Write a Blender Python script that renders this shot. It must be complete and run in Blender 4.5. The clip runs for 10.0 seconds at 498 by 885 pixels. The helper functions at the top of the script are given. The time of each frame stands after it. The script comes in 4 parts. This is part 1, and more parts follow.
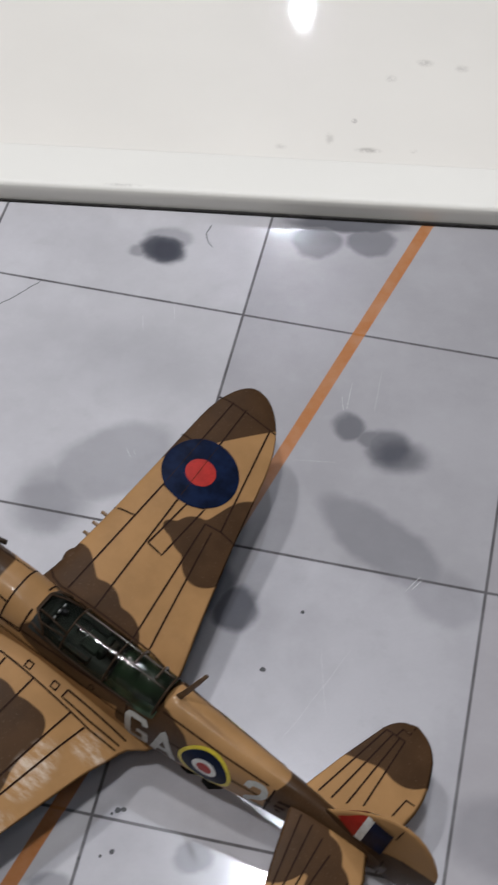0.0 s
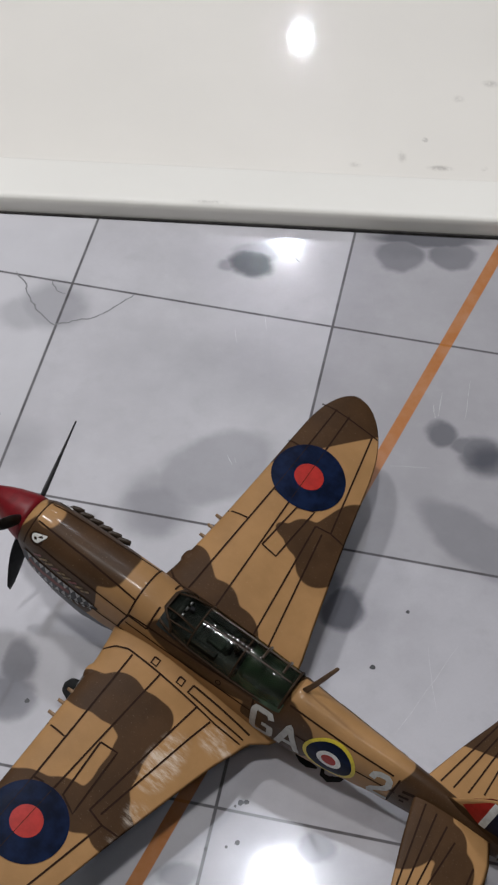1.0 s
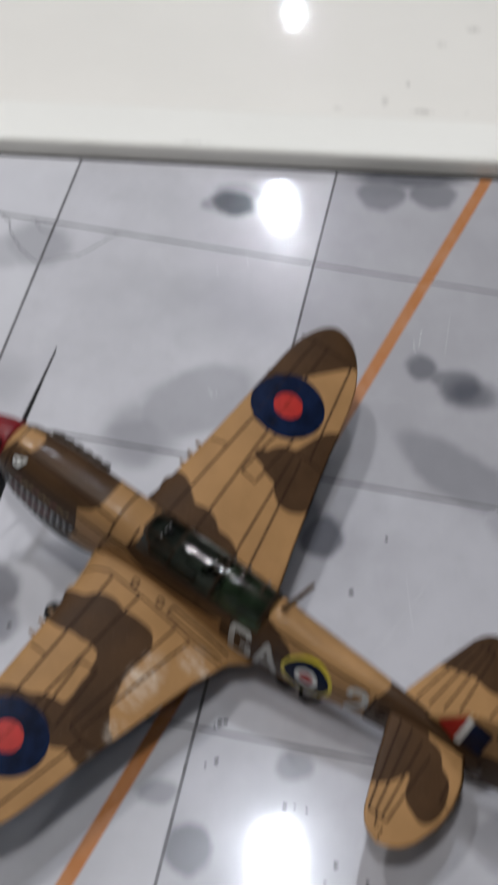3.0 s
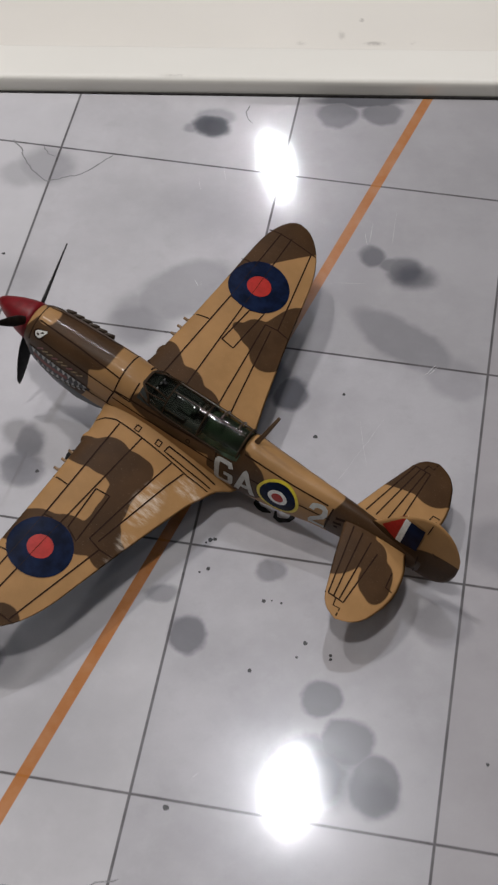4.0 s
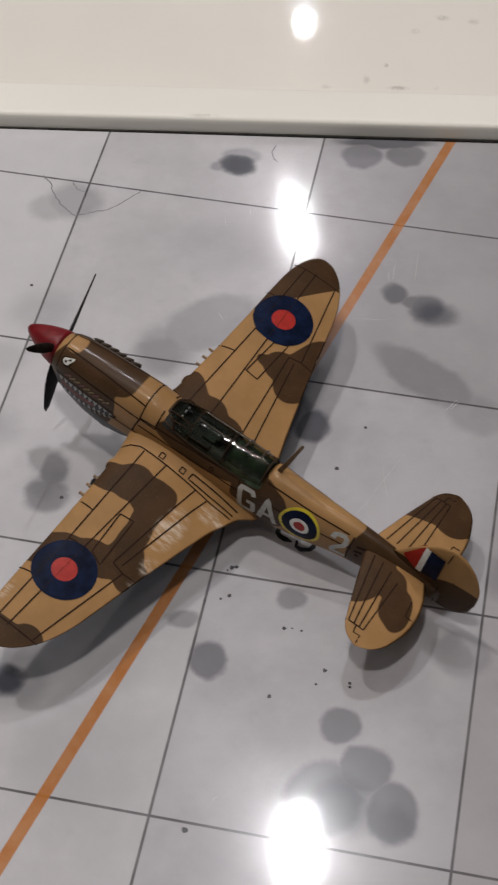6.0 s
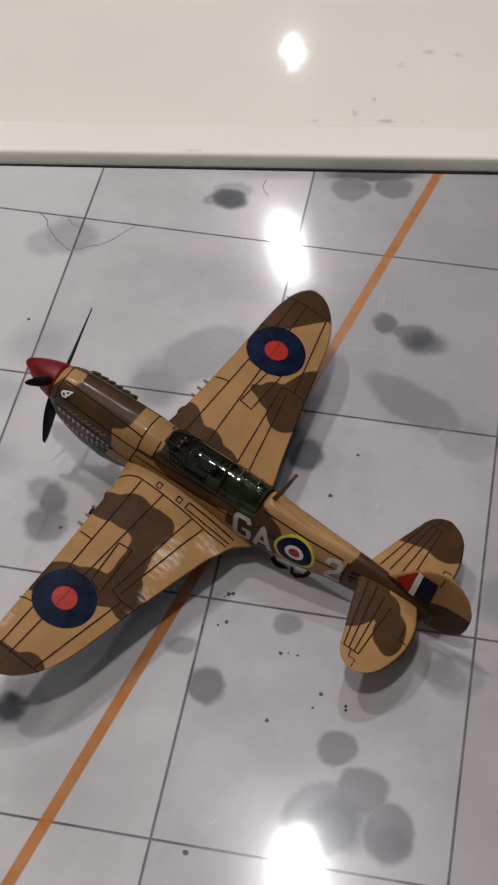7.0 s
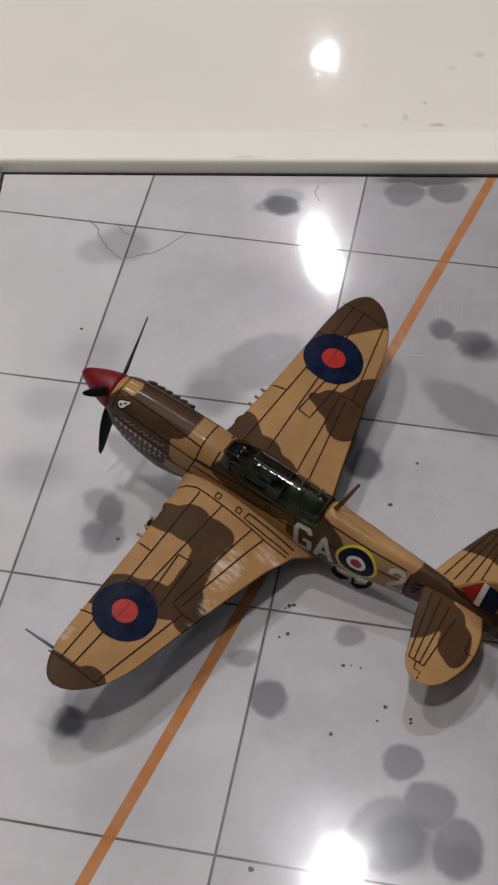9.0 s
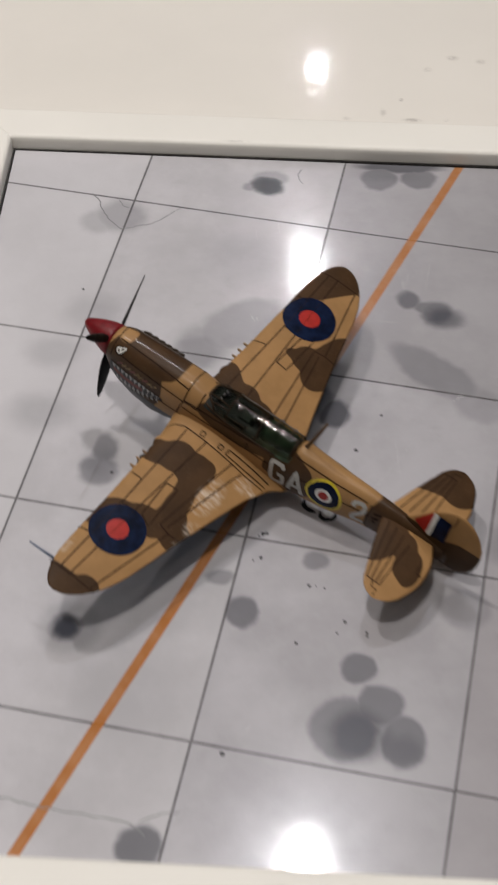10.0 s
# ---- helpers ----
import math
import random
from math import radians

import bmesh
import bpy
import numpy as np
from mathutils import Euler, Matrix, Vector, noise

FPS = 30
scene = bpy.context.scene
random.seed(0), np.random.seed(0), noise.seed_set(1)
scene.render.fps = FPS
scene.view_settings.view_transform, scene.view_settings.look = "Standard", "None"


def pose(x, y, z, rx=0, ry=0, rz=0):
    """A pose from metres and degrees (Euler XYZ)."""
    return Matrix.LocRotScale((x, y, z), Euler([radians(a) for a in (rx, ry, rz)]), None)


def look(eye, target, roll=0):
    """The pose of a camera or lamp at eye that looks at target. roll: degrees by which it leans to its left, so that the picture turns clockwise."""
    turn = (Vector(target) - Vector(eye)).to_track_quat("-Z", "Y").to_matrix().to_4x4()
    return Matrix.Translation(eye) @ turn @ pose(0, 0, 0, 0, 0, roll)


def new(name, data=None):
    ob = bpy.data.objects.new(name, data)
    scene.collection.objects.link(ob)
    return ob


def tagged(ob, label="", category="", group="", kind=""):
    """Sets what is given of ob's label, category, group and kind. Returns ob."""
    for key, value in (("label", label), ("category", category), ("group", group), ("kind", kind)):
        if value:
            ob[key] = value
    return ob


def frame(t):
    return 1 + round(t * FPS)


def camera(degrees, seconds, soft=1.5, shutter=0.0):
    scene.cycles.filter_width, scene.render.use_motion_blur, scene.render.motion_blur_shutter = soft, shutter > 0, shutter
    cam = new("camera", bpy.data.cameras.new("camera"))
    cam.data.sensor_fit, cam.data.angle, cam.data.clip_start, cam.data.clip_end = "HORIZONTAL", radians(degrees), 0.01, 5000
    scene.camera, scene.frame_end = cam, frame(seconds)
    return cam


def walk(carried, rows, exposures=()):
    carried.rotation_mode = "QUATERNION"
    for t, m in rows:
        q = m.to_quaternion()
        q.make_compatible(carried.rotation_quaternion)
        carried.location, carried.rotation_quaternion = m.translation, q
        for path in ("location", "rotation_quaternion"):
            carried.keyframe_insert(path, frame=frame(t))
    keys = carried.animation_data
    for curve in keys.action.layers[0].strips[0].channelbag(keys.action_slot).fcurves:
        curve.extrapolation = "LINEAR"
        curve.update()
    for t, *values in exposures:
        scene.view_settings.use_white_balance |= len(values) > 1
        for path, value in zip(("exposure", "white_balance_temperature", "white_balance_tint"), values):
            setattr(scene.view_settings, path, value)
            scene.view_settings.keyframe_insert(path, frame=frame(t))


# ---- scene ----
cam = camera(18.0, 10.0, soft=2.25, shutter=0.6)
walk(cam, [
    (0, look((0.0443, -0.1809, 0.3042), (0.0364, 0.0657, 0.0000), 1.88)),
    (0.5, look((0.0295, -0.1853, 0.3007), (0.0246, 0.0592, 0.0000), 2.11)),
    (1, look((0.0175, -0.1936, 0.3093), (0.0115, 0.0663, 0.0000), 1.98)),
    (1.5, look((0.0179, -0.2000, 0.3106), (0.0133, 0.0680, 0.0000), 1.96)),
    (2, look((0.0197, -0.2031, 0.3121), (0.0166, 0.0678, 0.0000), 2.29)),
    (2.5, look((0.0233, -0.1985, 0.3100), (0.0213, 0.0713, 0.0000), 2.77)),
    (3, look((0.0223, -0.2054, 0.3040), (0.0174, 0.0444, 0.0000), 1.98)),
    (3.2, look((0.0242, -0.2185, 0.3086), (0.0199, 0.0198, 0.0000), 1.65)),
    (4.3, look((0.0324, -0.2818, 0.3611), (0.0239, -0.0001, 0.0000), -0.61)),
    (4.5, look((0.0288, -0.2820, 0.3619), (0.0199, 0.0032, 0.0000), -0.56)),
    (5, look((0.0250, -0.2818, 0.3589), (0.0144, 0.0060, 0.0000), -0.38)),
    (5.5, look((0.0249, -0.2804, 0.3560), (0.0153, 0.0110, 0.0000), 0.43)),
    (6, look((0.0290, -0.2832, 0.3520), (0.0176, 0.0095, 0.0000), 0.11)),
    (6.2, look((0.0316, -0.2866, 0.3542), (0.0214, 0.0115, 0.0000), 0.18)),
    (7.5, look((0.0261, -0.2890, 0.3601), (0.0157, 0.0233, 0.0000), -0.58)),
    (8, look((0.0243, -0.2899, 0.3613), (0.0142, 0.0266, 0.0000), -0.82)),
    (8.5, look((0.0249, -0.2865, 0.3588), (0.0105, 0.0275, 0.0000), -1.53)),
    (9, look((0.0216, -0.2844, 0.3556), (0.0015, 0.0241, 0.0000), -2.18)),
    (9.5, look((0.0197, -0.2903, 0.3601), (-0.0012, 0.0213, 0.0000), -1.61)),
    (10, look((0.0239, -0.3356, 0.3828), (0.0085, 0.0023, 0.0000), 0.44)),
], exposures=[(0, -0.08, 6080, 10.5), (1, -0.2, 6130, 10.5), (2.5, -0.27, 6220, 10), (3, -0.15, 6050, 9.5), (4.5, -0.32, 6520, 12), (7.5, -0.34, 6620, 12), (9, -0.37, 6560, 12), (9.5, -0.38, 6580, 12), (10, -0.2, 6630, 12)])

# ---- light: small round ceiling lamps and added unseen fill lamps, in a pale room ----
world = bpy.data.worlds.new("world")
scene.world = world
world.use_nodes = True
world.node_tree.nodes["Background"].inputs[0].default_value = (0.75, 0.8, 0.9, 1)
world.node_tree.nodes["Background"].inputs[1].default_value = 0.02

CEILING = 2.05
LAMP_POWER = 14.0
COOL, WARM = (0.97, 0.98, 1.02), (1.0, 0.965, 0.91)
for lx, ly, wide, deep, power, tint, *slant in ((0.065, 0.85, 0.04, 0.11, 0.58, COOL), (0.035, 2.31, 0.022, 0.075, 0.32, COOL, 27), (0.035, 3.13, 0.036, 0.036, 0.17, COOL),
                                        (-0.16, -0.42, 0.13, 0.13, 1.08, WARM), (-0.62, 0.5, 0.13, 0.13, 1.08, WARM), (0.5, 0.4, 0.13, 0.13, 0.2, WARM),
                                        # unseen fill lamps, added to brighten the front and the left
                                        (0.05, -0.95, 0.13, 0.13, 0.15, WARM), (-0.85, 2.1, 0.13, 0.13, 0.3, WARM), (-1.6, 0.6, 0.15, 0.15, 0.4, WARM)):
    lamp = bpy.data.lights.new("ceiling_and_fill_lamp", "AREA")
    lamp.shape, lamp.size, lamp.size_y, lamp.energy, lamp.color = "ELLIPSE", wide, deep, LAMP_POWER * power, tint
    new("ceiling_and_fill_lamp", lamp).matrix_world = pose(lx, ly, CEILING - 0.02, 0, 0, *slant)


# ---- node helpers ----
def material(name):
    m = bpy.data.materials.new(name)
    m.use_nodes = True
    return m, m.node_tree, m.node_tree.nodes["Principled BSDF"]


def node(nt, kind, *ins, operation="", use_clamp=False, rotation_type=""):
    n = nt.nodes.new(kind)
    if operation:
        n.operation = operation
    if use_clamp:
        n.use_clamp = True
    if rotation_type:
        n.rotation_type = rotation_type
    for i, v in enumerate(ins):
        if v is None:
            continue
        if isinstance(v, bpy.types.NodeSocket):
            nt.links.new(v, n.inputs[i])
        else:
            n.inputs[i].default_value = v
    return n


def op(nt, operation, a, b=None, c=None, clamp=False):
    return node(nt, "ShaderNodeMath", a, b, c, operation=operation, use_clamp=clamp).outputs[0]


def vop(nt, operation, a, b=None, out=0):
    return node(nt, "ShaderNodeVectorMath", a, b, operation=operation).outputs[out]


def mix(nt, f, a, b, blend="MIX"):
    n = nt.nodes.new("ShaderNodeMix")
    n.data_type, n.blend_type = "RGBA", blend
    for i, v in ((0, f), (6, a), (7, b)):
        if isinstance(v, bpy.types.NodeSocket):
            nt.links.new(v, n.inputs[i])
        else:
            n.inputs[i].default_value = v if i == 0 else (*v, 1)
    return n.outputs[2]


def ramp(nt, v, lo, hi, a=0.0, b=1.0, smooth=True):
    n = node(nt, "ShaderNodeMapRange", v, lo, hi, a, b)
    n.interpolation_type = "SMOOTHSTEP" if smooth else "LINEAR"
    return n.outputs[0]


def coords(nt):
    return nt.nodes.new("ShaderNodeTexCoord").outputs["Object"]


def noise_at(nt, vec, scale, detail=3.0, rough=0.55):
    n = node(nt, "ShaderNodeTexNoise", vec)
    n.inputs["Scale"].default_value, n.inputs["Detail"].default_value, n.inputs["Roughness"].default_value = scale, detail, rough
    return n.outputs[0]


def bumped(nt, bsdf, height, strength, distance):
    b = node(nt, "ShaderNodeBump")
    b.inputs["Strength"].default_value, b.inputs["Distance"].default_value = strength, distance
    nt.links.new(height, b.inputs["Height"])
    nt.links.new(b.outputs[0], bsdf.inputs["Normal"])


def plain(name, col, rough, grain=400.0, vary=0.12, metal=0.0, coat=0.0, bump=0.0):
    m, nt, b = material(name)
    v = coords(nt)
    f = noise_at(nt, v, grain)
    dark = tuple(c * (1 - vary) for c in col)
    lite = tuple(min(1, c * (1 + vary)) for c in col)
    nt.links.new(mix(nt, ramp(nt, f, 0.3, 0.7), dark, lite), b.inputs["Base Color"])
    nt.links.new(ramp(nt, noise_at(nt, v, grain * 0.3), 0.3, 0.7, rough * 0.85, min(1, rough * 1.15)), b.inputs["Roughness"])
    b.inputs["Metallic"].default_value = metal
    b.inputs["Coat Weight"].default_value = coat
    b.inputs["Coat Roughness"].default_value = 0.08
    if bump:
        bumped(nt, b, f, bump, 0.0002)
    return m


# ---- materials ----
TAN, BROWN = (0.34, 0.19, 0.078), (0.055, 0.028, 0.012)
UNDER, BELLY = (0.2, 0.25, 0.3), (0.08, 0.084, 0.088)
MM = 0.001


def blob(nt, px, py, cx, cy, rx, ry):
    """How far a place lies outside an ellipse (below 0: inside), in ellipse radii."""
    a = op(nt, "MULTIPLY", op(nt, "SUBTRACT", px, cx), 1.0 / rx)
    b = op(nt, "MULTIPLY", op(nt, "SUBTRACT", py, cy), 1.0 / ry)
    r = op(nt, "SQRT", op(nt, "ADD", op(nt, "MULTIPLY", a, a), op(nt, "MULTIPLY", b, b)))
    return op(nt, "MULTIPLY", op(nt, "SUBTRACT", r, 1.0), min(rx, ry))


def camouflage(name, axes, brown, tan=(), halves=(), belly=None, under=False, scuffs=()):
    """Painted metal in two browns. axes: the two object axes (in mm) in which the ellipses lie."""
    m, nt, b = material(name)
    v = vop(nt, "SCALE", coords(nt))
    v.node.inputs[3].default_value = 1000.0
    xyz = node(nt, "ShaderNodeSeparateXYZ", v).outputs
    px, py = xyz[axes[0]], xyz[axes[1]]
    d = None
    for e in brown:
        k = blob(nt, px, py, *e)
        d = k if d is None else node(nt, "ShaderNodeMath", d, k, 1.6, operation="SMOOTH_MIN").outputs[0]
    for x0, y0, nx, ny in halves:
        k = op(nt, "ADD", op(nt, "MULTIPLY", op(nt, "SUBTRACT", px, x0), -nx), op(nt, "MULTIPLY", op(nt, "SUBTRACT", py, y0), -ny))
        d = node(nt, "ShaderNodeMath", d, k, 1.2, operation="SMOOTH_MIN").outputs[0]
    for e in tan:
        d = node(nt, "ShaderNodeMath", d, op(nt, "MULTIPLY", blob(nt, px, py, *e), -1.0), 1.0, operation="SMOOTH_MAX").outputs[0]
    f = ramp(nt, d, -0.18, 0.18)
    worn = noise_at(nt, v, 0.12, 4)
    fine = noise_at(nt, v, 2.2, 3)
    t = mix(nt, ramp(nt, worn, 0.3, 0.7), tuple(c * 0.9 for c in TAN), tuple(c * 1.08 for c in TAN))
    w = mix(nt, ramp(nt, worn, 0.3, 0.7), tuple(c * 0.85 for c in BROWN), tuple(c * 1.2 for c in BROWN))
    col = mix(nt, f, w, t)
    col = mix(nt, ramp(nt, fine, 0.62, 0.8, 0.0, 0.14), col, (0.6, 0.45, 0.3))
    rough = ramp(nt, worn, 0.3, 0.7, 0.44, 0.56)
    if belly is not None:
        edge = op(nt, "ADD", xyz[2], op(nt, "MULTIPLY", xyz[0], belly[1]))
        col = mix(nt, ramp(nt, edge, belly[0] - 0.25, belly[0] + 0.25), BELLY, col)
    if under:
        up = node(nt, "ShaderNodeSeparateXYZ", nt.nodes.new("ShaderNodeTexCoord").outputs["Normal"]).outputs[2]
        col = mix(nt, ramp(nt, up, -0.3, -0.1), UNDER, col)
    height = op(nt, "ADD", op(nt, "MULTIPLY", fine, 0.5), worn)
    for sx, sy, rx, ry in scuffs:
        area = ramp(nt, blob(nt, px, py, sx, sy, rx, ry), 0.0, -2.2)
        streak = node(nt, "ShaderNodeMapping", v)
        streak.inputs["Scale"].default_value = (0.3, 1.1, 0.5)
        streak.inputs["Rotation"].default_value = (0, 0, 0.5)
        k = op(nt, "MULTIPLY", area, ramp(nt, noise_at(nt, streak.outputs[0], 0.6, 6, 0.68), 0.4, 0.72))
        col = mix(nt, op(nt, "MULTIPLY", k, 0.72), col, (0.72, 0.64, 0.55))
    nt.links.new(col, b.inputs["Base Color"])
    nt.links.new(rough, b.inputs["Roughness"])
    b.inputs["Specular IOR Level"].default_value = 0.13
    bumped(nt, b, height, 0.25, 0.00012)
    return m


RIGHT_BROWN = [(-3.6, -37.2, 2.8, 1.9), (-8, -38.6, 5.0, 5.2), (-14, -40, 6.6, 10.8), (-16.2, -46, 7.2, 10.6), (8, -7, 9, 12.2), (10, -15, 6, 6.5), (-1, -7, 7, 10), (-8, -6, 7, 8.5)]
LEFT_BROWN = [(-4, 74, 4.3, 3.8), (8, 22.5, 6, 4.7), (2, 20.5, 6, 6.0), (-4.5, 21, 6.3, 6.1), (-7.5, 19.5, 3.4, 4.4), (-7, 27, 3.6, 6), (-8, 34, 3.8, 7),
              (-9.5, 40.5, 5.2, 6.3), (-14, 43.5, 4.5, 5.0), (-4, 45, 7, 4.8), (3, 48.5, 7, 5.4), (9, 51, 4, 5.3)]
m_wing = camouflage("painted_wing_metal", (0, 1), RIGHT_BROWN + LEFT_BROWN,
                    halves=[(9.6, -51, 0.827, -0.564), (0, 72.6, 0, 1)], under=True,
                    scuffs=[(-13.8, 25.5, 4.6, 9.2), (-16.0, 38, 3.4, 3.8), (-20, 14, 5.0, 4.6), (-15.2, 45.5, 1.8, 2.6), (8.6, 66.5, 2.2, 4.5)])
m_tail = camouflage("painted_tail_metal", (0, 1), [(-74, -20, 6, 5.2), (-62.5, 8, 7.3, 10.6), (-70, 7.6, 4.4, 4.6), (-74.5, 12.6, 4.2, 5.8), (-76.6, 15.2, 2.8, 4.2)],
                    halves=[(-68, -14.8, 0.267, -0.964)])
m_body = camouflage("painted_fuselage_metal", (0, 2), [(30, 4, 11.5, 13), (34, 3, 8, 10), (23, 14, 8, 4.5), (-8, 9.3, 14, 4.2), (-28.6, 5, 8.8, 9), (-71, 8, 16, 15)],
                    tan=[(-42, 16.5, 14.2, 5.5), (37.5, 16, 4.9, 4.1), (-17, -3.4, 12, 5.6)], belly=(-4.4, -0.093))
m_body.node_tree.nodes["Principled BSDF"].inputs["Specular IOR Level"].default_value = 0.17
m_body.node_tree.nodes["Principled BSDF"].inputs["Coat Weight"].default_value = 0.2
m_body.node_tree.nodes["Principled BSDF"].inputs["Coat Roughness"].default_value = 0.16
m_fin = camouflage("painted_fin_metal", (0, 2), [(-71, 6, 12, 9.6), (-86, 7.5, 11, 10.5)])
m_line = plain("panel_line_paint", (0.022, 0.01, 0.005), 0.7, 1500)
m_line.node_tree.nodes["Principled BSDF"].inputs["Specular IOR Level"].default_value = 0.12
m_blue = plain("roundel_blue_paint", (0.004, 0.009, 0.03), 0.4, 300, 0.45)
m_red = plain("roundel_red_paint", (0.36, 0.021, 0.015), 0.38, 700)
m_white = plain("marking_white_paint", (0.72, 0.72, 0.7), 0.4, 900)
m_tongue = plain("tongue_dull_red_paint", (0.16, 0.04, 0.035), 0.5, 900, 0.4)
m_gum = plain("gum_worn_ochre_paint", (0.2, 0.13, 0.05), 0.5, 1500, 0.5)
m_tooth = plain("tooth_worn_white_paint", (0.38, 0.38, 0.38), 0.5, 2500, 0.35)
m_code = plain("code_letter_grey_paint", (0.43, 0.43, 0.41), 0.4, 900)
m_yellow = plain("marking_yellow_paint", (0.62, 0.5, 0.03), 0.4, 900)
m_spinner = plain("spinner_red_paint", (0.15, 0.006, 0.01), 0.42, 500, 0.2)
m_black = plain("propeller_black_paint", (0.010, 0.010, 0.011), 0.5, 600, 0.3)
m_rubber = plain("tyre_rubber", (0.015, 0.015, 0.015), 0.75, 900)
m_steel = plain("bare_steel", (0.3, 0.3, 0.3), 0.35, 900, metal=0.9)
m_exhaust = plain("exhaust_dark_metal", (0.04, 0.028, 0.02), 0.5, 900)
m_frame_brown = plain("canopy_frame_paint", (0.03, 0.017, 0.009), 0.55, 900)
m_frame_gloss = plain("canopy_edge_gloss_paint", (0.04, 0.024, 0.013), 0.35, 900, coat=0.25)
m_green = plain("cockpit_green_paint", (0.032, 0.054, 0.032), 0.5, 220, 0.6)
m_cushion = plain("seat_dark_green", (0.014, 0.022, 0.017), 0.6, 300, 0.6)
m_dark = plain("cockpit_dark_interior", (0.006, 0.009, 0.008), 0.6, 180, 0.95)
m_grey = plain("mouth_dark_grey_paint", (0.05, 0.052, 0.058), 0.42, 500, 0.25)

m_gun = plain("gun_sleeve_tan_paint", (0.2, 0.12, 0.06), 0.45, 500, 0.3)
m_mast = plain("mast_brown_paint", (0.09, 0.05, 0.025), 0.5, 500, 0.2)
for dull, level in ((m_blue, 0.07), (m_black, 0.1), (m_rubber, 0.15), (m_red, 0.25), (m_spinner, 0.3), (m_grey, 0.2), (m_frame_brown, 0.15), (m_exhaust, 0.25), (m_white, 0.25), (m_tooth, 0.2), (m_code, 0.25)):
    dull.node_tree.nodes["Principled BSDF"].inputs["Specular IOR Level"].default_value = level


def clear_plastic():
    m, nt, b = material("clear_canopy_plastic")
    glossy = node(nt, "ShaderNodeBsdfGlossy")
    glossy.inputs["Roughness"].default_value = 0.06
    ripple = node(nt, "ShaderNodeBump")
    ripple.inputs["Strength"].default_value, ripple.inputs["Distance"].default_value = 0.35, 0.0003
    nt.links.new(noise_at(nt, coords(nt), 420, 2), ripple.inputs["Height"])
    nt.links.new(ripple.outputs[0], glossy.inputs["Normal"])
    clear = node(nt, "ShaderNodeBsdfTransparent", (0.5, 0.53, 0.48, 1))
    both = node(nt, "ShaderNodeMixShader", 0.038, clear.outputs[0], glossy.outputs[0])
    out = nt.nodes["Material Output"]
    nt.links.new(both.outputs[0], out.inputs[0])
    return m


m_glass = clear_plastic()


def lacquer(name, col, rough, coat_rough, wave, spots=()):
    m, nt, b = material(name)
    v = coords(nt)
    f = noise_at(nt, v, 14, 4)
    shade = mix(nt, ramp(nt, f, 0.3, 0.7), tuple(c * 0.96 for c in col), col)
    xyz = node(nt, "ShaderNodeSeparateXYZ", v).outputs
    speckle = noise_at(nt, v, 600, 3, 0.7)
    for x, y, rx, ry, depth in spots:
        k = ramp(nt, blob(nt, xyz[0], xyz[1], x * MM, y * MM, rx * MM, ry * MM), 0.3 * min(rx, ry) * MM, -0.9 * min(rx, ry) * MM, 0.0, depth)
        shade = mix(nt, op(nt, "MULTIPLY", k, ramp(nt, speckle, 0.35, 0.6)), shade, (0.16, 0.13, 0.11))
    nt.links.new(shade, b.inputs["Base Color"])
    b.inputs["Roughness"].default_value = rough
    b.inputs["Coat Weight"].default_value = 1.0 if coat_rough < 0.2 else 0.0
    b.inputs["Coat Roughness"].default_value = coat_rough
    bumped(nt, b, noise_at(nt, v, wave, 2), 0.012, 0.0006)
    return m


m_table = lacquer("white_lacquered_tabletop", (0.84, 0.805, 0.75), 0.4, 0.044, 60,
                  [(61.5, 209, 1.0, 1.2, 0.9), (84, 240, 3.0, 2.0, 0.35), (73, 231, 2.0, 2.0, 0.25), (54, 200, 1.5, 3.0, 0.3), (66, 195.4, 4.2, 1.5, 0.5),
                   (96, 238, 2.5, 2.0, 0.3), (39, 195, 2.0, 1.5, 0.25), (80, 196, 1.2, 1.4, 0.25)])
m_rail = lacquer("white_lacquered_moulding", (0.85, 0.83, 0.78), 0.5, 0.4, 120, [(-4, 150.6, 6.0, 0.7, 0.35)])
m_wall = plain("pale_wall_paint", (0.6, 0.59, 0.57), 0.8, 6, 0.05)
m_floor = plain("grey_floor", (0.3, 0.29, 0.28), 0.6, 4, 0.1)

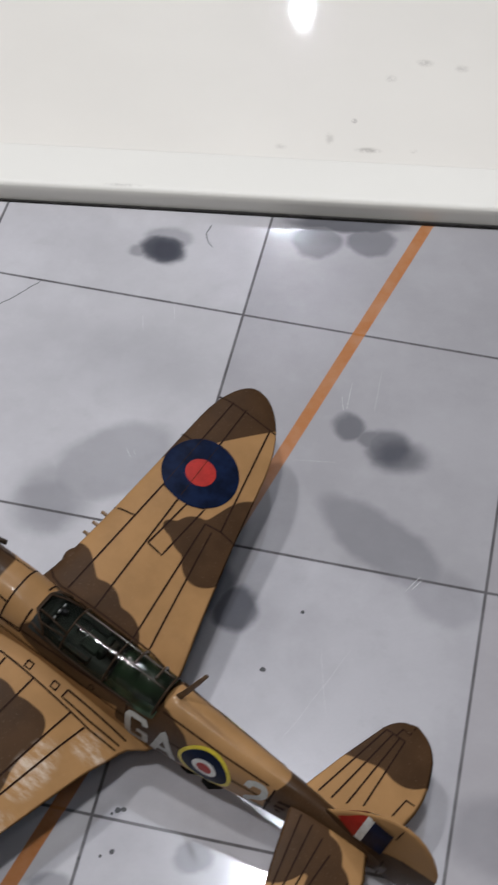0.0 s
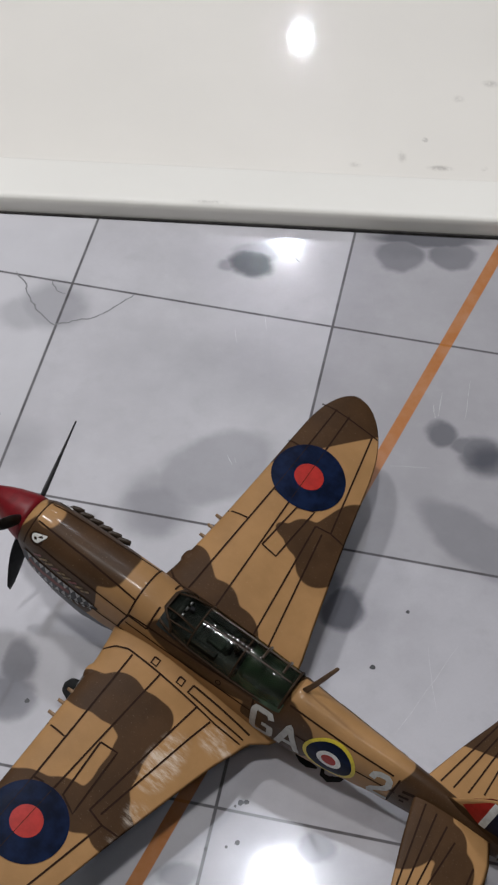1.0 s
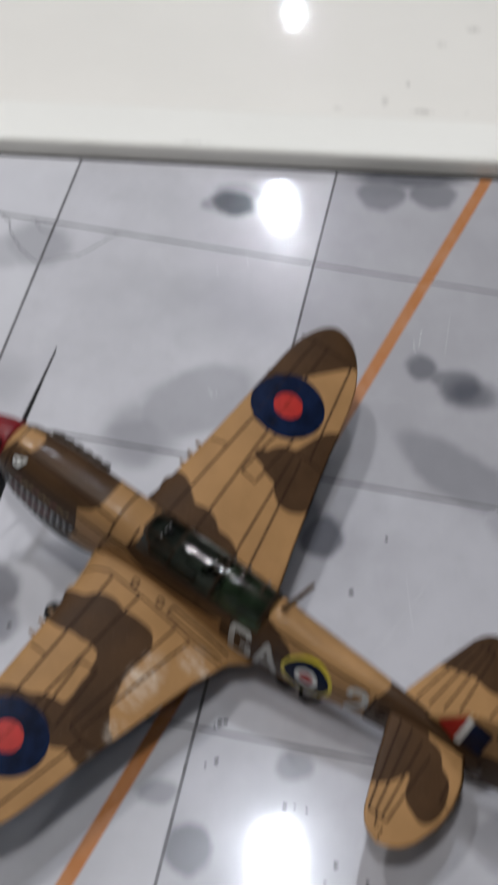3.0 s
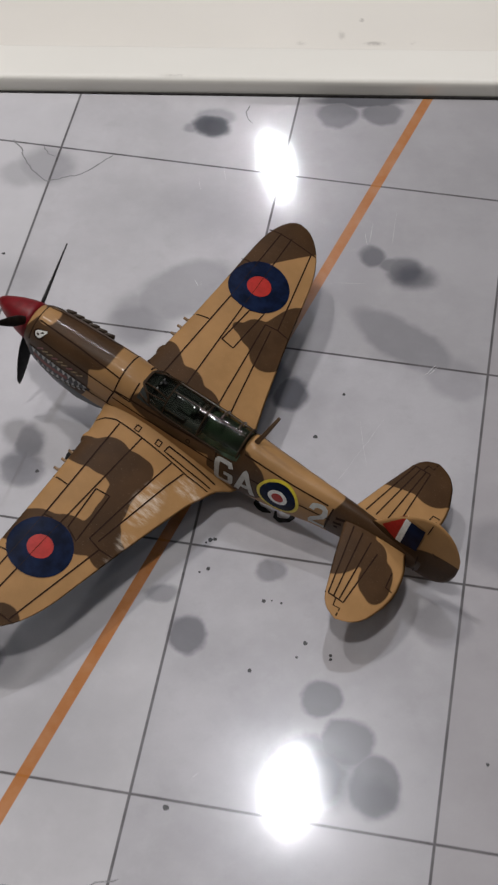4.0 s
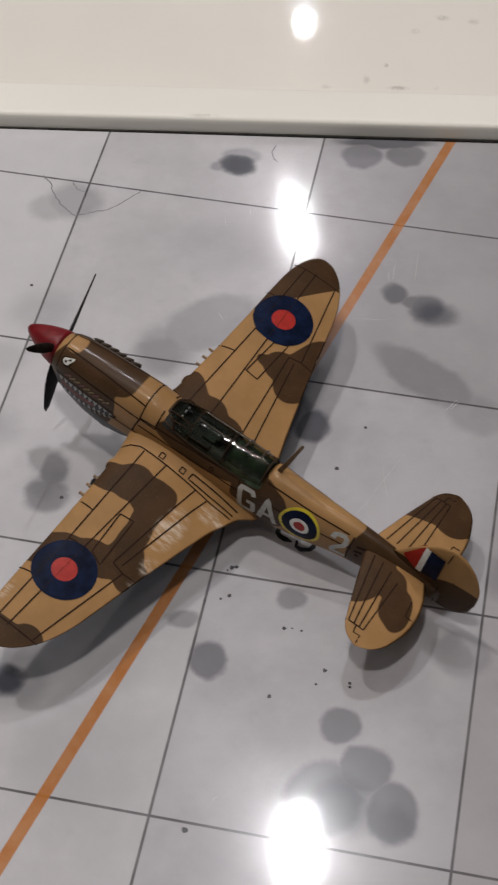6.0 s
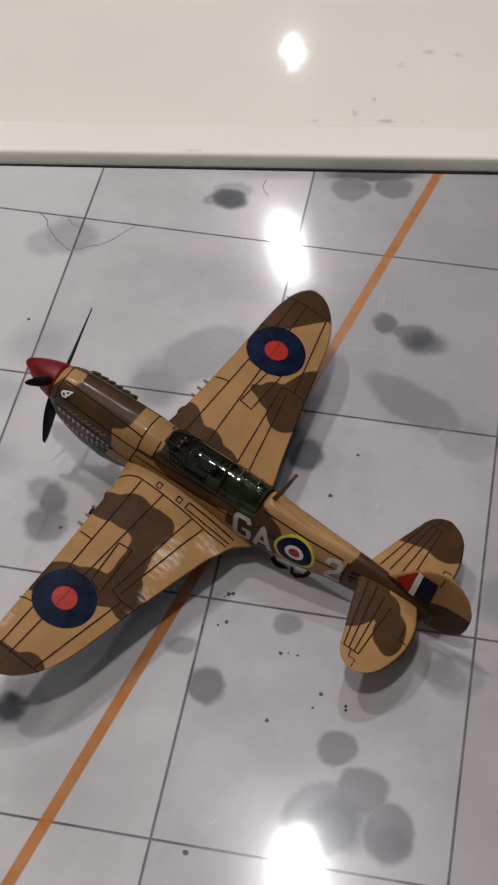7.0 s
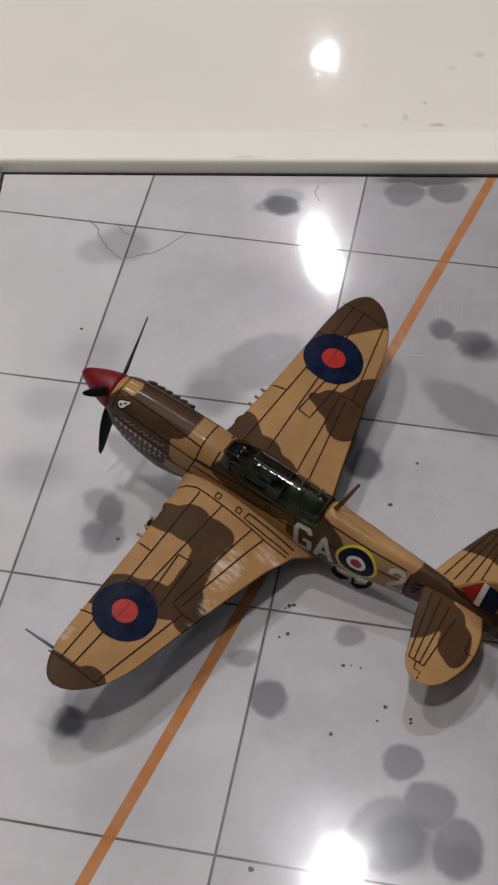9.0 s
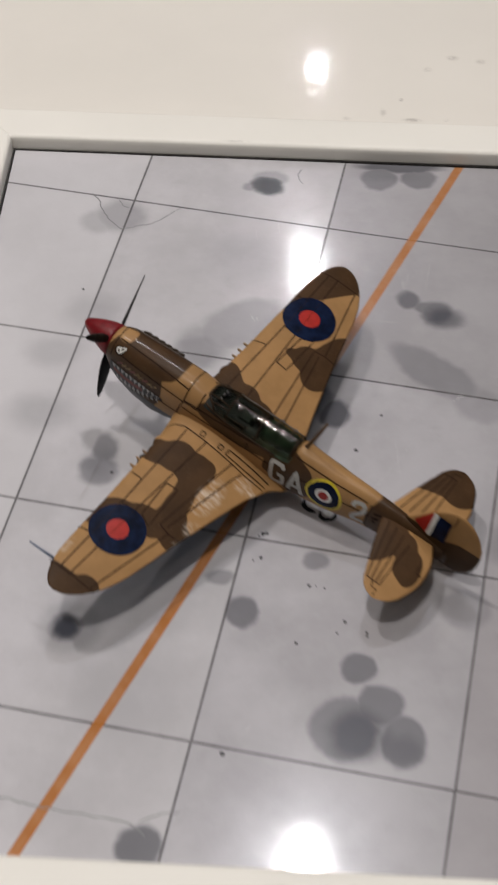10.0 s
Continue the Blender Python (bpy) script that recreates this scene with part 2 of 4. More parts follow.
# ---- the printed concrete sheet: slab joints, stains, painted shadows, a painted stripe ----
GRID_TURN = radians(8.9)
SLAB = 0.0738
STAINS_AND_SHADE = [  # x, y, radius x, radius y (mm), depth, softness, turn in degrees
    (8.8, 132.8, 6, 5.8, 0.5, 0.3), (3, 131, 3.6, 2.2, 0.25, 0.4), (10, 137, 6.5, 4.6, 0.2, 0.25),
    (51.5, 138.5, 7, 6.2, 0.28, 0.18), (66, 140, 6.4, 6.6, 0.3, 0.18), (59, 146.5, 16, 3.2, 0.42, 0.35),
    (61.5, 72.6, 3.9, 4.2, 0.36, 0.3), (71, 67, 5.5, 5.5, 0.34, 0.3), (67, 69, 4, 3, 0.3, 0.3),
    # darker patches on the trailing-edge side of the right wing
    (69.5, 37.5, 18, 7.5, 0.2, 0.2, -40), (84, 23, 9, 7.5, 0.11, 0.25, -30),
    (36, 16.5, 5.5, 6, 0.42, 0.25), (31, 22, 5, 7, 0.3, 0.3),
    # shadow of the right wing, painted into the print's colour
    (3, 57, 17, 10.5, 0.17, 0.18, 35), (-9, 46, 9, 10, 0.14, 0.3),
    (-39, -12, 6.5, 6, 0.3, 0.25), (-38, -3, 4.5, 7, 0.32, 0.3), (-42, 1, 4, 5, 0.15, 0.3),
    (-42, -73.3, 4.8, 4.5, 0.75, 0.55), (-40, -73, 9, 9, 0.12, 0.3),
    (10, -65.2, 5.2, 6, 0.36, 0.18), (2.5, -52.7, 4, 2.6, 0.25, 0.3), (31.3, -44.8, 3.8, 3.8, 0.26, 0.25),
    (44.5, -82.6, 5.2, 5.4, 0.34, 0.16), (50.8, -94.7, 6.8, 6.6, 0.34, 0.15), (57.2, -106.4, 6.2, 8.4, 0.34, 0.15), (40.3, -102.6, 9.6, 10.2, 0.3, 0.14),
    (41.5, -104.5, 7, 6, 0.16, 0.4), (51.6, -99.6, 4.6, 2.6, 0.2, 0.3), (-45, 112, 9, 9, 0.2, 0.35), (-53, 108, 6, 6, 0.14, 0.4),
    # (76, -60): cast shadow of the fin, painted in; the others are stains
    (76, -60, 8, 7, 0.16, 0.2), (-13.4, -142, 6.2, 6.5, 0.42, 0.2), (93, -36, 9, 9, 0.16, 0.3), (-60, 40, 9, 7, 0.12, 0.6),
    (-61, 12, 10, 8, 0.14, 0.6), (-50, 60, 9, 8, 0.1, 0.6), (5, 90, 22, 12, 0.08, 0.8), (-20, -95, 16, 12, 0.06, 0.8)]
CORES = [  # darker hearts that soak into those stains; (-12, 42) deepens the painted wing shadow
    (9.2, 132.4, 4.6, 4.4, 0.5, 0.5), (74, 64, 6.5, 4.8, 0.36, 0.5), (-12, 42, 8, 8, 0.13, 0.3), (-41.5, -73.4, 3.6, 3.4, 0.5, 0.6), (-39.5, -9, 5, 6, 0.14, 0.6),
    (44.2, -105, 7.6, 7.8, 0.4, 0.5), (57.2, -109.6, 5.4, 4.6, 0.2, 0.55), (53, 142, 12, 4, 0.12, 0.6)]


def printed_concrete():
    m, nt, b = material("printed_concrete_sheet")
    v = vop(nt, "SCALE", coords(nt))
    v.node.inputs[3].default_value = 1000.0
    n1 = node(nt, "ShaderNodeTexNoise", v)
    n1.inputs["Scale"].default_value, n1.inputs["Detail"].default_value = 0.13, 4.0
    warp = vop(nt, "MULTIPLY", vop(nt, "SUBTRACT", n1.outputs["Color"], (0.5, 0.5, 0.5)), (4.2, 4.2, 0.0))
    w = vop(nt, "ADD", v, warp)
    keep = None
    for blend, (x, y, rx, ry, depth, soft, *turn) in [("MINIMUM", s) for s in STAINS_AND_SHADE] + [("MULTIPLY", s) for s in CORES]:
        q = vop(nt, "SUBTRACT", w, (x, y, 0))
        if turn:
            spin = node(nt, "ShaderNodeVectorRotate", q, rotation_type="Z_AXIS")
            spin.inputs["Angle"].default_value = -radians(turn[0])
            q = spin.outputs[0]
        q = vop(nt, "MULTIPLY", q, (1 / rx, 1 / ry, 0))
        r = vop(nt, "LENGTH", q, out=1)
        k = ramp(nt, r, 1 - soft, 1 + soft, 1 - min(0.93, 1.75 * depth), 1.0)
        keep = k if keep is None else op(nt, blend, keep, k)
    big = noise_at(nt, v, 0.022, 5, 0.6)
    mid = noise_at(nt, v, 0.11, 5, 0.62)
    fine = noise_at(nt, v, 1.4, 3, 0.6)
    base = mix(nt, ramp(nt, big, 0.34, 0.66), (0.434, 0.423, 0.457), (0.55, 0.538, 0.58))
    base = mix(nt, ramp(nt, mid, 0.5, 0.75, 0.0, 0.22), base, (0.64, 0.64, 0.67))
    base = mix(nt, ramp(nt, mid, 0.46, 0.28, 0.0, 0.2), base, (0.33, 0.325, 0.34))
    base = mix(nt, ramp(nt, fine, 0.35, 0.65, 0.0, 0.05), base, (0.32, 0.31, 0.33))
    # slab joints
    turned = node(nt, "ShaderNodeVectorRotate", vop(nt, "SUBTRACT", v, (-40.6, 120.7, 0)), rotation_type="Z_AXIS")
    turned.inputs["Angle"].default_value = GRID_TURN
    uv = node(nt, "ShaderNodeSeparateXYZ", turned.outputs[0]).outputs
    half = None
    for axis in (0, 1):
        t = op(nt, "DIVIDE", uv[axis], SLAB * 1000)
        off = op(nt, "ABSOLUTE", op(nt, "SUBTRACT", op(nt, "FRACT", op(nt, "ADD", t, 0.5)), 0.5))
        k = ramp(nt, op(nt, "MULTIPLY", off, SLAB * 1000), 0.22, 0.5)
        half = k if half is None else op(nt, "MINIMUM", half, k)
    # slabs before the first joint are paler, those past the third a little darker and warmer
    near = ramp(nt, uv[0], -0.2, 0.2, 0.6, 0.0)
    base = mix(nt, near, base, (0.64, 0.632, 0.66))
    # darkens evenly to the right: print tone, plus the room's uneven reflection painted in
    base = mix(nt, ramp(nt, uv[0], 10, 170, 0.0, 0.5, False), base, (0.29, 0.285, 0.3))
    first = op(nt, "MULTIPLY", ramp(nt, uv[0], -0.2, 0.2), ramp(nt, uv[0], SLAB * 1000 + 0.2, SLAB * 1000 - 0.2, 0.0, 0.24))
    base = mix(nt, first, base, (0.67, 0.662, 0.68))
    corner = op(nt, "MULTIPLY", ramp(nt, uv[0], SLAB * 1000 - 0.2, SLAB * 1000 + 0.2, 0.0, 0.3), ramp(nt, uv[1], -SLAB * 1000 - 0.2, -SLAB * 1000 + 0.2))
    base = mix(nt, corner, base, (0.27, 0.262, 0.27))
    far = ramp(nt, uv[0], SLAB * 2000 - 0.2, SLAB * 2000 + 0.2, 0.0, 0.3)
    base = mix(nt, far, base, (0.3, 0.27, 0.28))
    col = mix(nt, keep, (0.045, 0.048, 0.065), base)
    col = mix(nt, op(nt, "MULTIPLY", op(nt, "SUBTRACT", 1.0, half), ramp(nt, mid, 0.3, 0.7, 0.95, 0.75)), col, (0.07, 0.066, 0.07))
    # orange stripe
    xyz = node(nt, "ShaderNodeSeparateXYZ", v).outputs
    away = op(nt, "ABSOLUTE", op(nt, "ADD", op(nt, "MULTIPLY", op(nt, "SUBTRACT", xyz[0], 23.1), 0.9165),
                                 op(nt, "MULTIPLY", op(nt, "SUBTRACT", xyz[1], 12.6), -0.4)))
    stripe = ramp(nt, away, 1.75, 1.45)
    # the paint is thinner towards the far wing
    thin = op(nt, "MULTIPLY", ramp(nt, xyz[1], 20, 80, 0.55, 0.92), ramp(nt, mid, 0.3, 0.7, 1.0, 0.85))
    solid = ramp(nt, xyz[1], 22, 0, 0.0, 1.0)
    thin = op(nt, "ADD", thin, op(nt, "MULTIPLY", solid, 0.4), clamp=True)
    orange = mix(nt, ramp(nt, mid, 0.3, 0.7), (0.4, 0.135, 0.016), (0.455, 0.165, 0.024))
    orange = mix(nt, keep, (0.16, 0.06, 0.03), orange)
    col = mix(nt, op(nt, "MULTIPLY", stripe, thin), col, orange)
    nt.links.new(col, b.inputs["Base Color"])
    b.inputs["Specular IOR Level"].default_value = 0.2
    b.inputs["Roughness"].default_value = 0.19
    b.inputs["Coat Weight"].default_value = 1.0
    b.inputs["Coat IOR"].default_value = 1.55
    nt.links.new(ramp(nt, mid, 0.3, 0.7, 0.045, 0.066), b.inputs["Coat Roughness"])
    wave = node(nt, "ShaderNodeBump")
    wave.inputs["Strength"].default_value, wave.inputs["Distance"].default_value = 0.025, 0.0006
    nt.links.new(noise_at(nt, v, 0.09, 2), wave.inputs["Height"])
    nt.links.new(wave.outputs[0], b.inputs["Coat Normal"])
    return m


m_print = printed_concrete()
m_crack = plain("printed_crack_ink", (0.2, 0.2, 0.21), 0.45, 900, coat=1.0)
m_speck = plain("printed_speck_ink", (0.025, 0.025, 0.028), 0.45, 900, coat=1.0)
m_scratch = plain("scratched_film", (0.62, 0.62, 0.64), 0.45, 900)


# ---- mesh helpers ----
def mesh_of(name, verts, faces, m, smooth=True):
    me = bpy.data.meshes.new(name)
    me.from_pydata([tuple(v) for v in verts], [], faces)
    me.materials.append(m)
    for p in me.polygons:
        p.use_smooth = smooth
    me.update()
    return me


def part(name, bm, m, parent, label=""):
    """Links a bmesh or a mesh as one object under a thing or a part."""
    if isinstance(bm, bmesh.types.BMesh):
        me = bpy.data.meshes.new(name)
        bm.to_mesh(me)
        bm.free()
        me.materials.append(m)
    else:
        me = bm
    ob = new(name, me)
    ob.parent = parent
    return tagged(ob, label)


def block(x0, x1, y0, y1, z0, z1, bevel=0.0):
    bm = bmesh.new()
    bmesh.ops.create_cube(bm, size=1)
    for v in bm.verts:
        v.co = (x0 + (v.co.x + 0.5) * (x1 - x0), y0 + (v.co.y + 0.5) * (y1 - y0), z0 + (v.co.z + 0.5) * (z1 - z0))
    if bevel:
        bmesh.ops.bevel(bm, geom=bm.edges[:], offset=bevel, segments=3, affect="EDGES", profile=0.5)
    return bm


def loft(name, rings, m, caps=(True, True), smooth=True):
    """A skin through closed rings of equal length."""
    n = len(rings[0])
    verts = [p for ring in rings for p in ring]
    faces = [(i * n + j, i * n + (j + 1) % n, (i + 1) * n + (j + 1) % n, (i + 1) * n + j)
             for i in range(len(rings) - 1) for j in range(n)]
    if caps[0]:
        faces.append(tuple(range(n))[::-1])
    if caps[1]:
        faces.append(tuple(range((len(rings) - 1) * n, len(rings) * n)))
    return mesh_of(name, verts, faces, m, smooth)


def tube(path, radii, sides=10):
    """Rings round a bent line in mm."""
    rings = []
    for i, p in enumerate(path):
        a, b = Vector(path[max(0, i - 1)]), Vector(path[min(len(path) - 1, i + 1)])
        q = (b - a).to_track_quat("Z", "Y")
        r = radii[i]
        rx, ry = r if isinstance(r, tuple) else (r, r)
        rings.append([(Vector(p) + q @ Vector((rx * math.cos(t), ry * math.sin(t), 0))) * MM
                      for t in (2 * math.pi * k / sides for k in range(sides))])
    return rings


def interp(table, x):
    """Smooth values of a table of rows that begin with falling or rising keys."""
    rows = sorted(table)
    keys = [r[0] for r in rows]
    return [float(np.interp(x, keys, [r[k] for r in rows])) for k in range(1, len(rows[0]))]


# ---- the room round it, plain ----
def structure(name, bm, m):
    ob = part(name, bm, m, None)
    return tagged(ob, kind="structure")


structure("floor", block(-4, 4, -4, 5, -0.95, -0.9), m_floor)
structure("ceiling", block(-4, 4, -4, 5, CEILING, CEILING + 0.1), m_wall)
structure("wall_north", block(-4, 4, 5, 5.1, -0.9, CEILING), m_wall)
structure("wall_south", block(-4, 4, -4.1, -4, -0.9, CEILING), m_wall)
structure("wall_east", block(4, 4.1, -4, 5, -0.9, CEILING), m_wall)
structure("wall_west", block(-4.1, -4, -4, 5, -0.9, CEILING), m_wall)
TABLE_Z = -0.0141
structure("counter", block(-0.9, 1.1, -0.75, 0.75, -0.9, TABLE_Z, 0.004), m_table)

# ---- display frame ----
X0, X1, Y0, Y1 = -0.0905, 0.3295, -0.1486, 0.1486
WIDE, TOP = 0.0178, 0.0066
frame_thing = tagged(new("display_frame"), "wide white lacquered frame with rounded inner edges, lying on the counter", "frame")


def rail(a, b, inward):
    """A moulding with mitred ends along the inner edge from a to b; inward points to the print."""
    a, b, n = Vector(a), Vector(b), Vector(inward)
    d = (b - a).normalized()
    prof = [(0.0, TABLE_Z)]
    for k in range(9):
        t = radians(90 * k / 8)
        prof.append((0.0022 * (1 - math.cos(t)), TOP - 0.0026 * (1 - math.sin(t))))
    for k in range(7):
        t = radians(90 * k / 6)
        prof.append((WIDE - 0.0012 * (1 - math.sin(t)), TOP - 0.0012 * (1 - math.cos(t))))
    prof.append((WIDE, TABLE_Z))
    rings = []
    for end, s in ((a, -1), (b, 1)):
        rings.append([end - n * o + d * (s * o - s * 0.00004) + Vector((0, 0, z)) for o, z in prof])
    return loft("rail", rings, m_rail)


for ends in (((X0, Y1, 0), (X1, Y1, 0), (0, -1, 0)), ((X1, Y0, 0), (X0, Y0, 0), (0, 1, 0)),
             ((X0, Y0, 0), (X0, Y1, 0), (1, 0, 0)), ((X1, Y1, 0), (X1, Y0, 0), (-1, 0, 0))):
    ob = part("rail", rail(*ends), m_rail, frame_thing)
    mod = ob.modifiers.new("edge", "EDGE_SPLIT")
    mod.split_angle = radians(50)

# dark strips at the foot of the moulding, standing in for the gap's shade
m_gap_shade = plain("painted_gap_shade", (0.06, 0.057, 0.055), 0.6, 700, 0.3)
for x0, x1, y0, y1 in ((X0, X1, Y1 - 0.0006, Y1 - 0.0001), (X0, X1, Y0 + 0.0001, Y0 + 0.0006), (X0 + 0.0001, X0 + 0.0006, Y0 + 0.0006, Y1 - 0.0006), (X1 - 0.0006, X1 - 0.0001, Y0 + 0.0006, Y1 - 0.0006)):
    part("gap_shade_strip", block(x0, x1, y0, y1, -0.003, 0.0009), m_gap_shade, frame_thing, "thin dark strip standing in for the shade of the gap")

# ---- the print under the model ----
CURL = 0.28


def sheet_z(x, y):
    """The sheet lifts a little towards its far corner: bent at first, then straight."""
    q = 0.927 * y - 0.375 * x - 0.0751
    bent = min(max(0.0, q), 0.032)
    return 0.5 * CURL * bent ** 2 + CURL * bent * max(0.0, q - bent)


def sheet_mesh():
    x0, x1, y0, y1 = X0 + 0.001, X1 - 0.001, Y0 + 0.001, Y1 - 0.001
    xs = [x0 + (x1 - x0) * k / 70 for k in range(71)]
    ys = [y0, -0.05, 0.0, 0.03] + [0.05 + (y1 - 0.05) * k / 40 for k in range(41)]
    n = len(xs)
    rows = [[Vector((x, y, sheet_z(x, y))) for x in xs] for y in ys]
    verts = [p for row in rows for p in row] + [p - Vector((0, 0, 0.0035)) for row in rows for p in row]
    low = n * len(ys)
    faces = []
    for i in range(len(ys) - 1):
        for k in range(n - 1):
            a = i * n + k
            faces += [(a, a + 1, a + n + 1, a + n), (low + a, low + a + n, low + a + n + 1, low + a + 1)]
    rim = list(range(n)) + [i * n + n - 1 for i in range(1, len(ys))] + list(range(low - 2, low - n - 1, -1)) + [i * n for i in range(len(ys) - 2, 0, -1)]
    faces += [(b, a, low + a, low + b) for a, b in zip(rim, rim[1:] + rim[:1])]
    return mesh_of("printed_sheet", verts, faces, m_print)


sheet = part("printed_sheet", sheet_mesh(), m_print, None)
edge = sheet.modifiers.new("edge", "EDGE_SPLIT")
edge.split_angle = radians(40)
tagged(sheet, "glossy print of grey concrete slabs with oil stains and orange stripe", "print")


def ribbon(name, lines, width, m, z=0.00004):
    """Flat strokes on the print; lines of points in mm."""
    verts, faces = [], []
    for line in lines:
        pts = [Vector(p) for p in line]
        base = len(verts)
        for i, p in enumerate(pts):
            d = (pts[min(i + 1, len(pts) - 1)] - pts[max(i - 1, 0)]).normalized()
            s = Vector((-d.y, d.x)) * width * (0.5 if 0 < i < len(pts) - 1 else 0.2) * random.uniform(0.7, 1.2)
            lift = z + sheet_z(p.x * MM, p.y * MM + 0.0003)
            verts += [((p + s).x * MM, (p + s).y * MM, lift), ((p - s).x * MM, (p - s).y * MM, lift)]
        faces += [(base + 2 * i, base + 2 * i + 1, base + 2 * i + 3, base + 2 * i + 2) for i in range(len(pts) - 1)]
    return mesh_of(name, verts, faces, m, False)


def wander(points, step=1.2, amount=0.35):
    out = []
    for (xa, ya), (xb, yb) in zip(points, points[1:]):
        n = max(2, int(math.dist((xa, ya), (xb, yb)) / step))
        out += [(xa + (xb - xa) * k / n + random.uniform(-amount, amount), ya + (yb - ya) * k / n + random.uniform(-amount, amount)) for k in range(n)]
    return out + [points[-1]]


for path, step, amount in (([(-57, 124), (-53.7, 120), (-52.5, 115), (-48, 108), (-43.8, 104.5), (-32.6, 108), (-23, 117.5)], 1.2, 0.35),
                           ([(-46.3, 121), (-44.6, 117.6), (-42, 116.4)], 1.2, 0.35),
                           ([(-60, -128.5), (-52, -129.4), (-41, -131.8), (-28.7, -133.3), (-16.3, -135.2), (-12, -139)], 1.2, 0.35),
                           ([(-14, -135), (-7.5, -131.7), (-3, -131)], 1.2, 0.35), ([(21.6, 143), (20.4, 139.5), (20.9, 136), (22.6, 134)], 0.8, 0.2)):
    part("crack", ribbon("crack", [wander(path, step, amount)], 0.42, m_crack), m_crack, sheet)


def specks():
    verts, faces = [], []
    dots = [(-54, 71.6, .55), (-34.6, -12.9, .6), (43.2, .8, .7), (51.5, 16.6, .5), (26.2, -75.1, .55), (29.5, -54.2, .6), (31.6, -54.1, .3),
            (34.1, -54.8, .35), (12.2, -45.5, .35), (14.5, -44.4, .6), (7.9, -46.2, .45), (40.4, -66.7, .65), (38.2, -71, .4), (46.9, -70.3, .5),
            (46.9, -71.5, .45), (7, -112.9, .85), (14.7, -35.1, .7), (16, -34.9, .6), (13.6, -36, .35), (85, -100, .5)]
    for x, y, r in dots:
        base, n = len(verts), 9
        verts += [((x + r * random.uniform(0.75, 1.2) * math.cos(2 * math.pi * k / n)) * MM,
                   (y + r * random.uniform(0.75, 1.2) * math.sin(2 * math.pi * k / n)) * MM, 0.00006) for k in range(n)]
        faces.append(tuple(range(base, base + n)))
    return mesh_of("speck", verts, faces, m_speck, False)


tagged(part("speck", specks(), m_speck, sheet), kind="stuff")
m_faint = plain("faint_scratched_film", (0.5, 0.5, 0.52), 0.5, 900)
GLINTS = ([(5.6, 107), (6.5, 101.4)], [(13.5, 112.8), (14.4, 106.5)], [(61.8, 87.2), (60.5, 78.5)], [(59.2, 82.4), (59.8, 77.7)], [(75.5, 24.2), (78.7, 28.3)], [(76.9, 24.7), (79.3, 27.7)],
          [(6, 61.6), (7.6, 58.6)], [(8.2, 61.2), (8.6, 59.2)], [(12.9, -105.2), (14.5, -103.6)])
FAINT = ([(56, 7), (57, -4), (57.7, -10)], [(48.3, -16), (56, -4), (63, 7.6)], [(47.7, 61), (58.9, 60.9)], [(67.5, 78), (69.5, 92)])
for paths, wide, ink in ((GLINTS, 0.12, m_scratch), (FAINT, 0.08, m_faint)):
    for path in paths:
        part("scratch", ribbon("scratch", [wander(path, 3, 0.12)], wide, ink), ink, sheet)

# marks on the sheet beside the tail: pale patches with dark outlines
m_pale = plain("pale_mark_colour", (0.5, 0.5, 0.5), 0.5, 900)
m_mark = plain("black_mark_colour", (0.012, 0.012, 0.014), 0.6, 900)
m_mark.node_tree.nodes["Principled BSDF"].inputs["Specular IOR Level"].default_value = 0.15


def flat_patch(name, corners, m, z):
    """A flat coloured patch on the print; corners in mm."""
    return part(name, mesh_of(name, [(x * MM, y * MM, z) for x, y in corners], [tuple(range(len(corners)))], m, False), m, sheet)


for line in ([(27.3, -20.5), (26.9, -22.6), (27.6, -24.0), (29.0, -25.0), (31.0, -25.8)], [(32.3, -25.2), (32.1, -27.2), (33.4, -28.3), (35.8, -28.3), (36.9, -27.2), (37.2, -26.0)]):
    part("dark_stroke", ribbon("dark_stroke", [line], 1.5, m_mark, 0.00005), m_mark, sheet)
flat_patch("pale_fill", [(28.2, -23.4), (31.0, -24.8), (32.6, -22.6), (29.5, -20.6)], m_pale, 0.00009)
flat_patch("pale_fill", [(33.4, -26.9), (35.8, -27.0), (36.6, -25.0), (33.2, -24.6)], m_pale, 0.00009)

# ---- model airplane, in mm: x to the nose, y to its left wing, z up ----
plane = tagged(new("model_airplane"), "die-cast fighter airplane in tan and brown camouflage standing on the print", "model airplane")
plane.matrix_world = pose(-0.0005, -0.0071, 0.0196, 0, -12.5, 149.48)

